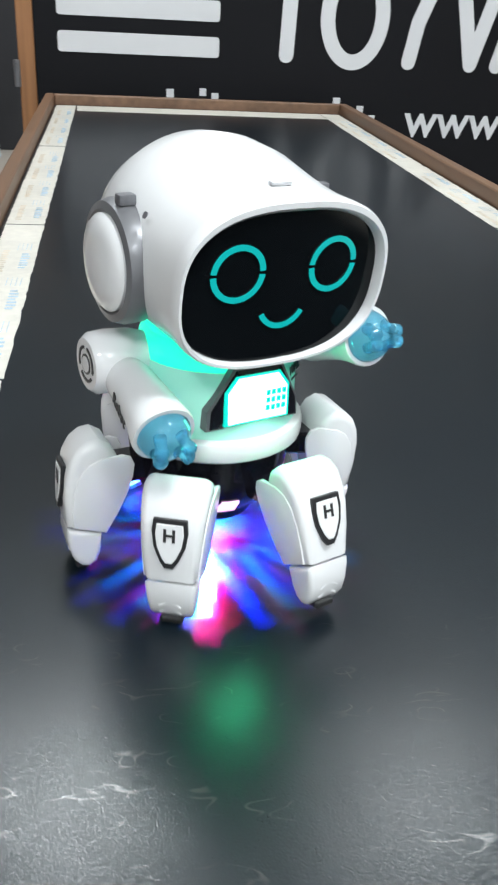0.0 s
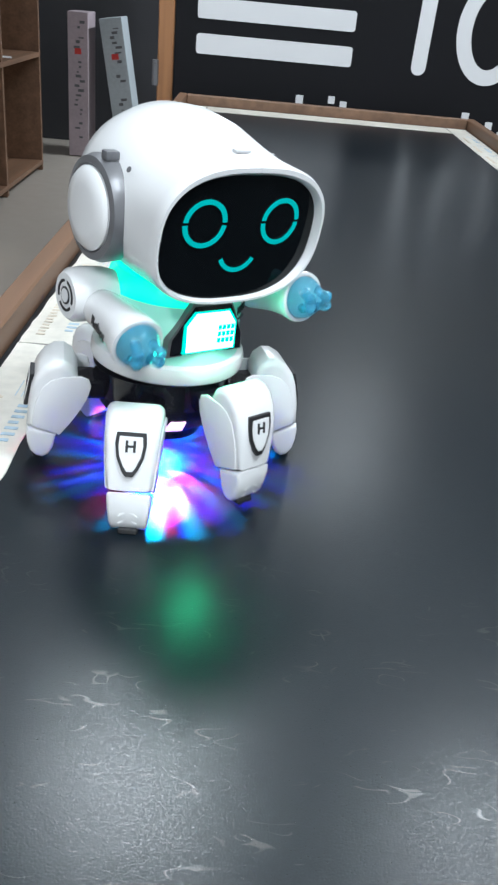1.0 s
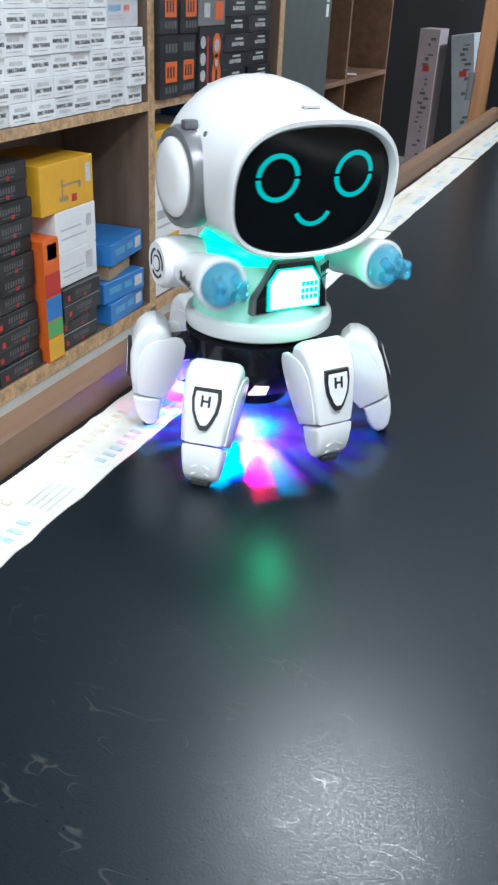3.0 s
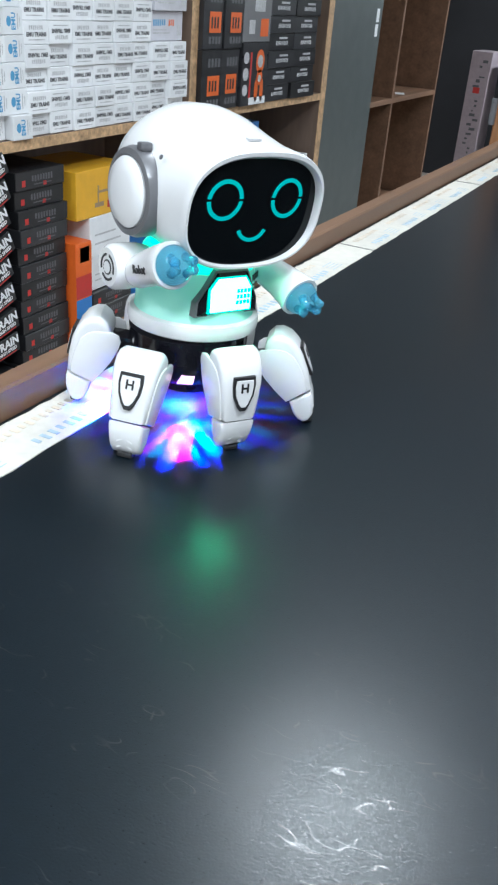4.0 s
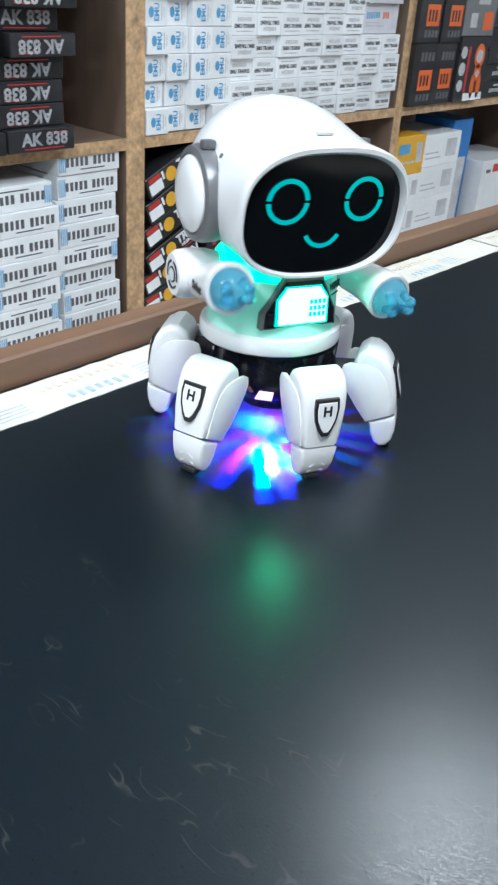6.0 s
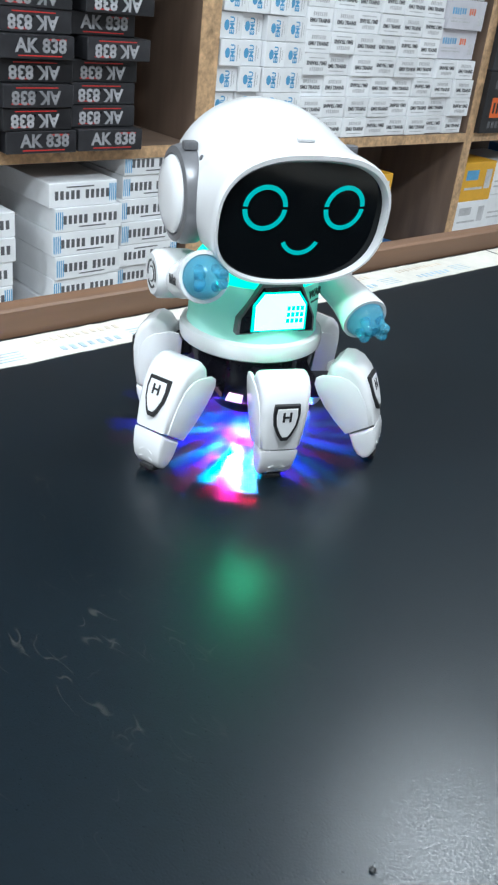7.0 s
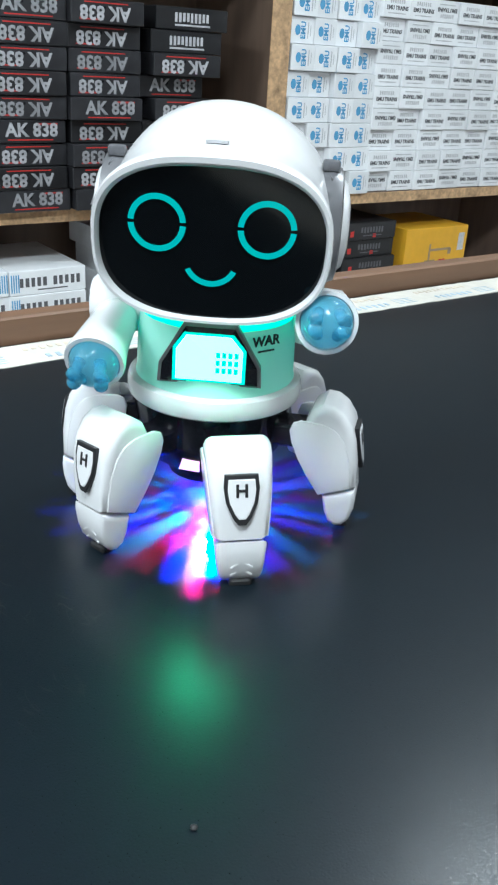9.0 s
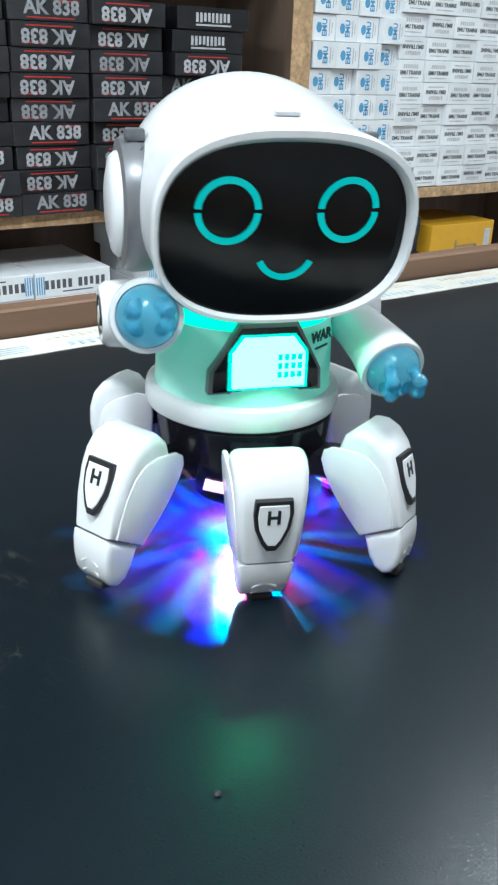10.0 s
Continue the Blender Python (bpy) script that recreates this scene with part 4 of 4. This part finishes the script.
tall_box(-1.30, 7.6, 0.155, 1.04, 0, 1, "c_rose", "tall narrow rose-white toy box standing on the floor")
tall_box(-0.90, 7.62, 0.17, 1.03, -9, 2, "c_pale", "tall narrow blue-white toy box leaning on the floor")


# ---- boxes on the shelves (front faces look along +x) ----
def carton(w, d, h, mat, name="carton"):
    return finish(name, block(-d, -w / 2, 0, 0, w / 2, h, 0.0018), mat)


def box(name, label, group, meshes):
    t = empty(name, pose(0, 0, 0), label, "box", group)
    for n, me, lab in meshes:
        tagged(share(n, me, t, None, lab), kind="stuff" if n == "print" else "")
    return t


jit = random.Random(11)


def put(t, y, z, x=SX - 0.012, wob=1.0, roll=0.0):
    return copy_thing(t, pose(x + jit.uniform(-0.008, 0.008) * wob, y, z, roll, 0, jit.uniform(-1.2, 1.2) * wob))


def drop(t):
    for o in (*t.children_recursive, t):
        bpy.data.objects.remove(o)


def turned(me, h):
    """The same print upside down on a face h high."""
    c = me.copy()
    c.transform(Matrix.Translation((0, 0, h)) @ Matrix.Diagonal((1, -1, -1, 1)))
    return c


# black boxes with model number, upper left bay
AW, AH = 0.185, 0.0505
body = carton(AW, 0.26, AH, M["c_black"])
words = text_mesh("AK 838", 0.041, M["p_dull"], Matrix.Translation((0.0006, 0.008, AH * 0.54)) @ FACE, 0.03)
red = bars_mesh("red_lines", [(-0.05, AH * 0.12, 0.06, AH * 0.17), (0.018, AH * 0.80, 0.072, AH * 0.86)], M["p_red"])
ak = box("toy_box", "flat black toy box with silver letters and red lines", "black toy boxes", [("carton", body, ""), ("lettering", words, "silver lettering"), ("print", red, "")])
ak_up = box("toy_box", "flat black toy box lying upside down", "black toy boxes", [("carton", body, ""), ("lettering", turned(words, AH), "silver lettering"), ("print", turned(red, AH), "")])
gb = bars_mesh("scribble", letter_bars(-0.05, 0.017, 0.05, 0.038, 9, 3) + [(-0.05, 0.009, 0.05, 0.013)], M["p_silver"])
gk = box("toy_box", "worn dark grey toy box with blurred print", "black toy boxes", [("carton", carton(AW * 1.1, 0.25, AH, M["c_black"]), ""), ("print", gb, "silver blurred print")])
for c, y in enumerate((0.93, 1.124, 1.318, 1.506, 1.697, 1.898)):
    z = BOARD + 0.001
    for r in range(9):
        src = ak if (r * 3 + c * 2) % 5 in (0,) or r == 0 else ak_up
        if c == 5 and r in (7, 8):
            put(gk, y + 0.03 + 0.012 * (r - 7), z, SX + 0.004, 2.5)
        else:
            put(src, y + jit.uniform(-0.006, 0.006) + (jit.uniform(-0.016, 0.020) if c == 5 and r > 3 else 0.0), z, SX + 0.030 if c < 5 else SX + 0.02, 2.0 if c < 5 else 3.0)
        z += AH + 0.0012
for t in (ak, ak_up, gk):
    drop(t)

# white boxes with bold dark lettering bars, lower left bay
BW, BH = 0.200, 0.0610
body = carton(BW, 0.30, BH, M["c_white"])
word = bars_mesh("word", letter_bars(-0.076, 0.020, 0.000, 0.042, 5, 1) + letter_bars(0.012, 0.020, 0.090, 0.042, 5, 2) + [(-0.03, 0.010, 0.05, 0.013)], M["p_grey"])
side = bars_mesh("stripes", [(-0.098 + 0.006 * k, 0.008, -0.095 + 0.006 * k, 0.052) for k in range(4)], M["p_blue"])
bs = box("toy_box", "flat white toy box with bold black print", "white toy boxes", [("carton", body, ""), ("print", word, "bold black print"), ("stripes", side, "thin blue stripes")])
bs_up = box("toy_box", "flat white toy box lying upside down", "white toy boxes", [("carton", body, ""), ("print", turned(word, BH), "bold black print"), ("stripes", turned(side, BH), "thin blue stripes")])
for c, (y, n) in enumerate(((0.92, 9), (1.13, 10), (1.335, 10), (1.535, 10), (1.745 - 0.115, 0), (1.838, 11), (2.062, 12))):
    for r in range(n):
        put(bs_up if (r * 2 + c) % 5 == 0 else bs, y + jit.uniform(-0.008, 0.008), LOW + 0.001 + r * (BH + 0.0010), SX + 0.02 if c < 6 else SX - 0.004)
for t in (bs, bs_up):
    drop(t)

# small white train boxes, upper middle bay
EW, EH = 0.1060, 0.0600
body = carton(EW, 0.20, EH, M["c_white"])
l1 = text_mesh("EMU TRAINS", 0.0150, M["p_grey"], Matrix.Translation((0.0006, 0, EH * 0.42)) @ FACE, 0.035)
l2 = bars_mesh("lines", letter_bars(-0.03, EH * 0.62, 0.03, EH * 0.80, 7, 4) + [(-0.034, EH * 0.17, 0.034, EH * 0.22)], M["p_silver"])
emu = box("train_box", "small white train box with grey lettering", "small white train boxes", [("carton", body, ""), ("lettering", l1, ""), ("print", l2, "pale print")])
emu_up = box("train_box", "small white train box turned upside down", "small white train boxes", [("carton", body, ""), ("lettering", turned(l1, EH), ""), ("print", turned(l2, EH), "pale print")])
NW, NH = 0.0800, 0.0660
body2 = carton(NW, 0.20, NH, M["c_white"])
n1 = text_mesh("EMU", 0.022, M["p_blue"], Matrix.Translation((0.0006, 0.002, NH * 0.5)) @ FACE @ pose(0, 0, 0, 0, 0, 90), 0.03)
disc = bmesh.new()
slab([(-0.017 + 0.009 * math.cos(q / 8 * math.pi), NH * 0.5 + 0.013 * math.sin(q / 8 * math.pi)) for q in range(16)], 0.0008, bm=disc)
dm = finish("disc", disc, M["p_blue"])
dm.transform(pose(0, 0, 0, 0, 0, 90))
n2 = bars_mesh("lines", [(0.017, NH * 0.2, 0.020, NH * 0.8), (0.026, NH * 0.3, 0.028, NH * 0.7)], M["p_silver"])
end = box("train_box", "end of a small white train box with a blue disc", "small white train boxes", [("carton", body2, ""), ("lettering", n1, "blue lettering"), ("print", dm, "blue disc"), ("print", n2, "")])
for c in range(4):
    z = BOARD + 0.001
    for r in range(8):
        put(end, 2.301 + c * 0.0825 + jit.uniform(-0.0012, 0.0012), z, SX - 0.008 + (0.012 if (c + r) % 3 == 0 else 0.0), 1.7)
        z += NH + 0.0012
for c in range(8):
    z = BOARD + 0.001
    for r in range(9):
        if 2.64 + c * 0.1075 + EW / 2 < 3.475 and not (c >= 6 and r >= 4):
            put(emu if (r + 2 * c) % 3 else emu_up, 2.640 + c * 0.1075, z, SX - 0.010 + (0.01 if c == 7 else 0), 1.1)
        z += EH + 0.0010
for t in (emu, emu_up, end):
    drop(t)

big = box("craft_box", "pale grey-white boxed toy with small coloured print", "larger pale boxes", [
    ("carton", carton(0.208, 0.22, 0.092, M["c_lilac"]), ""),
    ("print", bars_mesh("print", letter_bars(-0.085, 0.046, -0.005, 0.066, 6, 21), M["p_blue"]), "blue print"),
    ("print", bars_mesh("print", letter_bars(0.012, 0.046, 0.050, 0.066, 3, 22), M["p_orange"]), "orange print"),
    ("print", bars_mesh("print", [(-0.085, 0.022, 0.02, 0.027), (-0.085, 0.032, 0.0, 0.036), (0.068, 0.016, 0.096, 0.050)], M["p_silver"]), "")])
for r in range(3):
    put(big, 3.338, BOARD + 0.002 + 4 * (EH + 0.0010) + r * 0.0932, SX - 0.012, 1.5)
drop(big)

# black train boxes stacked askew, lower middle bay
TW, TH = 0.235, 0.062
body = carton(TW, 0.26, TH, M["c_black"])
w1 = text_mesh("TRAIN", 0.037, M["c_white"], Matrix.Translation((0.0006, 0.062, TH * 0.64)) @ FACE, 0.04)
badge = bmesh.new()
slab([(-0.022 + 0.021 * math.cos(q / 10 * math.pi), TH * 0.5 + 0.021 * math.sin(q / 10 * math.pi)) for q in range(20)], 0.0012, bm=badge)
bmesh.ops.rotate(badge, verts=badge.verts[:], matrix=Matrix.Rotation(radians(90), 3, "Z"))
bd = finish("badge", badge, M["c_yellow"])
w2 = bars_mesh("patch", [(-0.112, 0.008, -0.060, 0.040), (-0.056, 0.030, -0.048, 0.054)], M["c_white"])
w3 = bars_mesh("patch", [(-0.108, 0.043, -0.062, 0.056), (0.022, 0.003, 0.10, 0.006)], M["p_red"])
w4 = text_mesh("HIGH SPEED", 0.0150, M["c_white"], Matrix.Translation((0.0006, 0.062, TH * 0.27)) @ FACE, 0.03)
tr = box("train_box", "black train box with white lettering and a yellow badge", "black train boxes",
         [("carton", body, ""), ("lettering", w1, "white lettering"), ("lettering", w4, "small white lettering"), ("badge", bd, "round yellow badge"), ("print", w2, "white picture patch"), ("print", w3, "red print")])
for r in range(9):
    lean = 0 if r < 1 else min(24, 5 + 4 * r)
    put(tr, 2.385 + 0.004 * (r % 2), LOW + 0.002 + r * 0.0735 + (0.042 if lean else 0), SX + 0.004, 1, lean)
drop(tr)

DW, DH = 0.225, 0.0545
body = carton(DW, 0.28, DH, M["c_black"])
d1 = bars_mesh("scribble", letter_bars(-0.04, 0.022, 0.06, 0.040, 8, 6) + [(-0.03, 0.012, 0.05, 0.015)], M["p_grey"])
d2 = bars_mesh("spot", [(0.012, 0.006, 0.026, 0.018), (-0.085, 0.012, -0.07, 0.03)], M["p_red"])
dk = box("toy_box", "flat black toy box with dull print and a red spot", "dull black toy boxes", [("carton", body, ""), ("print", d1, "dull grey print"), ("print", d2, "red spot")])
for r in range(12):
    put(dk, 2.648, LOW + 0.001 + r * (DH + 0.0008), SX - 0.015)
for r in range(4):
    put(dk, 2.985, LOW + 0.001 + r * (DH + 0.0008), SX + 0.004, 2)
drop(dk)


def single(name, label, w, d, h, mat, prints, at, group=""):
    t = empty(name, at, label, "box", group)
    share("carton", carton(w, d, h, mat), t)
    for bars, m in prints:
        tagged(share("print", bars_mesh("print", bars, m), t), kind="stuff")
    return t


def pos(y, z, x=SX - 0.012, rz=0.0):
    return pose(x, y, z, 0, 0, rz)


z4 = LOW + 0.002 + 4 * (DH + 0.0008)
single("toy_box", "white toy box with small dark print", 0.235, 0.26, 0.115, M["c_white"], [([(-0.09, 0.03, 0.02, 0.035), (-0.09, 0.05, 0.04, 0.055), (0.05, 0.03, 0.09, 0.09)], M["p_silver"])], pos(2.999, z4), "stacked boxes")
single("toy_box", "white toy box with pale print lines", 0.235, 0.26, 0.135, M["c_white"], [([(-0.09, 0.04, 0.06, 0.046), (-0.09, 0.07, 0.03, 0.076), (0.06, 0.06, 0.09, 0.10)], M["p_silver"])], pos(3.000, z4 + 0.116), "stacked boxes")
zy = z4 + 0.252
single("toy_box", "yellow toy box showing a digger picture", 0.30, 0.26, 0.155, M["c_yellow"],
       [([(-0.03, 0.075, 0.07, 0.083), (-0.035, 0.04, -0.027, 0.10), (-0.05, 0.03, 0.0, 0.045), (0.06, 0.06, 0.075, 0.08)], M["c_tan"]), ([(0.105, 0.07, 0.135, 0.13)], M["p_silver"]),
        ([(0.02, 0.02, 0.05, 0.045)], M["p_red"])], pos(2.962, zy), "stacked boxes")
stripes = [("p_orange", 0.30, 0.40), ("p_red", 0.22, 0.30), ("c_blue", 0.14, 0.22), ("p_green", 0.08, 0.14), ("c_yellow", 0.0, 0.08)]
single("striped_box", "narrow upright box with rainbow stripes", 0.085, 0.20, 0.41, M["p_orange"],
       [([(-0.042, a + 0.004, 0.042, b)], M[k]) for k, a, b in stripes] + [([(-0.02, 0.345, 0.03, 0.395)], M["c_white"])], pos(2.815, LOW + 0.002, SX + 0.012))
for k, (y, z, rz) in enumerate(((3.31, LOW + 0.002, 4), (3.29, LOW + 0.083, -3), (3.315, LOW + 0.225, 6))):
    single("toy_box", "flat blue toy box with pale print", 0.27, 0.24, 0.078, M["c_blue"],
           [([(-0.10, 0.03, -0.02, 0.055), (0.0, 0.03, 0.05, 0.055)], M["p_blue"]), ([(0.07, 0.02, 0.12, 0.06)], M["p_silver"])], pos(y, z, SX - 0.005, rz), "blue boxes")
single("cardboard_piece", "crumpled brown cardboard box between blue boxes", 0.20, 0.18, 0.058, M["c_tan"], [], pos(3.30, LOW + 0.163, SX - 0.03, 9))

# black and orange boxes, upper right bay
ob_ = box("toy_box", "black toy box with an orange label", "black and orange boxes", [
    ("carton", carton(0.150, 0.28, 0.215, M["c_black"]), ""),
    ("label", bars_mesh("label", [(-0.03, 0.055, 0.058, 0.125)], M["p_orange"]), "orange label"),
    ("print", bars_mesh("print", [(-0.018 + 0.022 * k, 0.070, -0.006 + 0.022 * k, 0.108) for k in range(3)], M["ink"], 0.0009), ""),
    ("print", bars_mesh("print", [(-0.03 + 0.024 * k, 0.018, -0.014 + 0.024 * k, 0.042) for k in range(4)] + [(-0.03 + 0.024 * k, 0.155, -0.014 + 0.024 * k, 0.185) for k in range(4)], M["p_grey"]), "")])
for c in range(2):
    for r in range(3):
        put(ob_, 3.602 + c * 0.153, BOARD + 0.001 + r * 0.2165, SX + 0.02)
drop(ob_)


def picture_box(y, z):
    t = empty("toy_box", pos(y, z, SX + 0.022), "black toy box with an orange toy picture", "box", "black and orange boxes")
    share("carton", carton(0.225, 0.28, 0.235, M["c_black"]), t)
    share("print", bars_mesh("print", [(-0.045, 0.03, -0.030, 0.20)], M["p_red"]), t, None, "red column of print")
    bm = bmesh.new()
    for cx, cz, rx, rz in ((0.045, 0.165, 0.038, 0.045), (0.045, 0.105, 0.026, 0.030), (0.02, 0.055, 0.016, 0.045), (0.07, 0.055, 0.016, 0.045)):
        slab([(cx + rx * math.cos(q / 8 * math.pi), cz + rz * math.sin(q / 8 * math.pi)) for q in range(16)], 0.0010, bm=bm)
    me = finish("picture", bm, M["p_orange"])
    me.transform(pose(0, 0, 0, 0, 0, 90))
    tagged(share("picture", me, t, None, "orange picture shapes"), kind="stuff")
    bm = bmesh.new()
    for cx, cz, r in ((0.045, 0.165, 0.024), (-0.080, 0.18, 0.022), (-0.080, 0.12, 0.024), (-0.080, 0.06, 0.022), (0.045, 0.10, 0.014)):
        slab([(cx + r * math.cos(q / 8 * math.pi), cz + r * math.sin(q / 8 * math.pi)) for q in range(16)], 0.0018, bm=bm)
    me = finish("picture", bm, M["p_silver"])
    me.transform(pose(0, 0, 0, 0, 0, 90))
    tagged(share("picture", me, t, None, "pale round picture shapes"), kind="stuff")
    share("print", bars_mesh("print", [(-0.04, 0.002, 0.11, 0.030)], M["c_white"]), t, None, "white foot strip")


picture_box(3.955, BOARD + 0.001)
single("toy_box", "grey toy box with an orange label", 0.24, 0.28, 0.205, M["c_grey"], [([(0.03, 0.02, 0.10, 0.085)], M["p_orange"]), ([(-0.07, 0.03, -0.02, 0.08), (-0.03, 0.11, 0.06, 0.19)], M["p_silver"])], pos(3.955, BOARD + 0.238, SX + 0.02))
sb = box("toy_box", "small flat black box with silver print", "small black boxes", [
    ("carton", carton(0.255, 0.26, 0.066, M["c_black"]), ""),
    ("print", bars_mesh("print", letter_bars(-0.05, 0.02, 0.07, 0.036, 9, 8) + [(-0.02, 0.044, 0.06, 0.052)], M["p_silver"]), "silver print")])
for c in range(2):
    for r in range(6):
        put(sb, 4.205 + 0.262 * c, BOARD + 0.001 + r * 0.067, SX + 0.012)
drop(sb)

# mixed boxes, lower right bay
st = [(LOW + 0.002, 0.13, "c_white"), (LOW + 0.133, 0.10, "c_yellow"), (LOW + 0.234, 0.14, "c_white"), (LOW + 0.375, 0.12, "c_white"), (LOW + 0.496, 0.15, "c_yellow")]
for z, h, k in st:
    single("toy_box", "yellow and white boxed toy" if k == "c_yellow" else "white boxed toy with faint print", 0.215, 0.26, h, M[k],
           [([(-0.08, h * 0.3, 0.04, h * 0.36), (0.05, h * 0.3, 0.09, h * 0.8)], M["p_silver"]), ([(-0.08, h * 0.55, 0.0, h * 0.8)], M["p_blue" if k == "c_yellow" else "p_silver"])], pos(3.642, z), "mixed boxes")
for r in range(5):
    single("toy_box", "white boxed toy with faint print", 0.30, 0.25, 0.125, M["c_white"], [([(-0.12, 0.03, 0.0, 0.036), (-0.12, 0.05, -0.02, 0.056), (0.04, 0.03, 0.12, 0.10)], M["p_silver"])],
           pos(3.912, LOW + 0.002 + r * 0.126, SX - 0.03), "mixed boxes")
single("toy_box", "upright blue box behind a clear bag", 0.16, 0.2, 0.66, M["c_blue"], [([(-0.06, 0.2, 0.06, 0.5)], M["p_silver"])], pos(4.16, LOW + 0.002, SX - 0.08), "mixed boxes")
t = single("storage_box", "tall white box with a red tag and yellow lower part", 0.40, 0.26, 0.44, M["c_white"],
           [([(-0.10, 0.385, -0.01, 0.42)], M["p_red"]), ([(0.02, 0.395, 0.10, 0.402), (-0.16, 0.385, -0.12, 0.40)], M["p_grey"]), ([(-0.199, 0.002, 0.199, 0.17)], M["c_yellow"])], pos(4.49, LOW + 0.04, SX - 0.02), "mixed boxes")
single("toy_box", "flat grey toy box under the white box", 0.40, 0.26, 0.037, M["c_grey"], [], pos(4.49, LOW + 0.002, SX - 0.02), "mixed boxes")

pebble = tagged(part("crumb", lathe([(0, 0), (0.0012, 0.0002), (0.0014, 0.0009), (0.0008, 0.0016), (0, 0.0018)], 10), M["matt"], None, smooth=True, m=pose(0.446, 0.820, 0.0)),
                "tiny dark shiny crumb on the table top", "crumb")


# ---- what moves ----
TURNS = (0.23, 0.64, 1.05, 1.42, 1.81, 2.20, 2.60, 3.00, 3.40, 4.78, 5.21, 5.60, 5.96, 6.38, 6.80, 7.15, 7.53, 7.91, 8.30, 8.69, 9.10, 9.48, 9.90)


def sway(t):
    """-1 when the body is turned to its right, +1 when turned to its left."""
    s = -1.0
    for k, at in enumerate(TURNS):
        f = max(0.0, min(1.0, (t - at) / 0.26 + 0.5))
        f = f * f * (3 - 2 * f)
        s += (2 if k % 2 == 0 else -2) * f
    return s


def step(k, s):
    """Tilt, lean, turn and lift of leg k in the even gait of its three."""
    w = s if k % 2 else -s
    return -1.5 + 9.0 * w, 0.0, {4: 6 + 4 * s, 0: -4 - 4 * s, 5: -4 + 3 * s}.get(k, 0.0), 0.5 + 4.0 * w


def motions():
    times = [0.1 * k for k in range(101)]
    T = [r[0] for r in STEPS]
    xs, ys, ls, fs, ss, dx, dy = ([r[k] for r in STEPS] for k in (1, 2, 3, 5, 6, 7, 8))
    mean = [r[4] - 9.5 * sway(r[0]) for r in STEPS]
    at = lambda t, v: float(np.interp(t, T, v))
    walk(robot, [(t, pose(at(t, xs), at(t, ys), 0.0, 0, 0, at(t, ls))) for t in times])
    walk(TORSO, [(t, pose(at(t, dx), at(t, dy), 0.0008 * (1 - sway(t) ** 2), at(t, fs), at(t, ss), at(t, mean) + 9.5 * sway(t) - at(t, ls))) for t in times])
    for k, ob in enumerate(LEGS):
        rows = []
        own = list(zip(*[(t, *(v - m for v, m in zip(q, step(k, sway(t))))) for t, *q in GAIT.get(k, [])]))
        for t in times:
            tilt, lean, turn, lift = (step(k, sway(t))[c] + (float(np.interp(t, own[0], own[c + 1])) if own else 0.0) for c in range(4))
            hip = pose(0, 0, 0, 0, 0, 60 * k) @ pose(HIP[0] - 0.0043, 0, HIP[1] + 0.0004 + 0.001 * lift, 0, 0, turn)
            rows.append((t, hip @ pose(0, 0, 0, 0, tilt, 0) @ pose(0, 0, 0, lean, 0, 0)))
        walk(ob, rows)
    for side, pieces in ARMS.items():
        for ob in pieces:
            walk(ob, [(t, pose(side * 0.0520, 0.0, 0.1135, 2.5 + side * 16.5 * sway(t), 0, side * 3)) for t in times])
    walk(DISCO, [(0.25 * k, pose(0, 0, 0, 0, 0, 50 * k)) for k in range(41)])


motions()
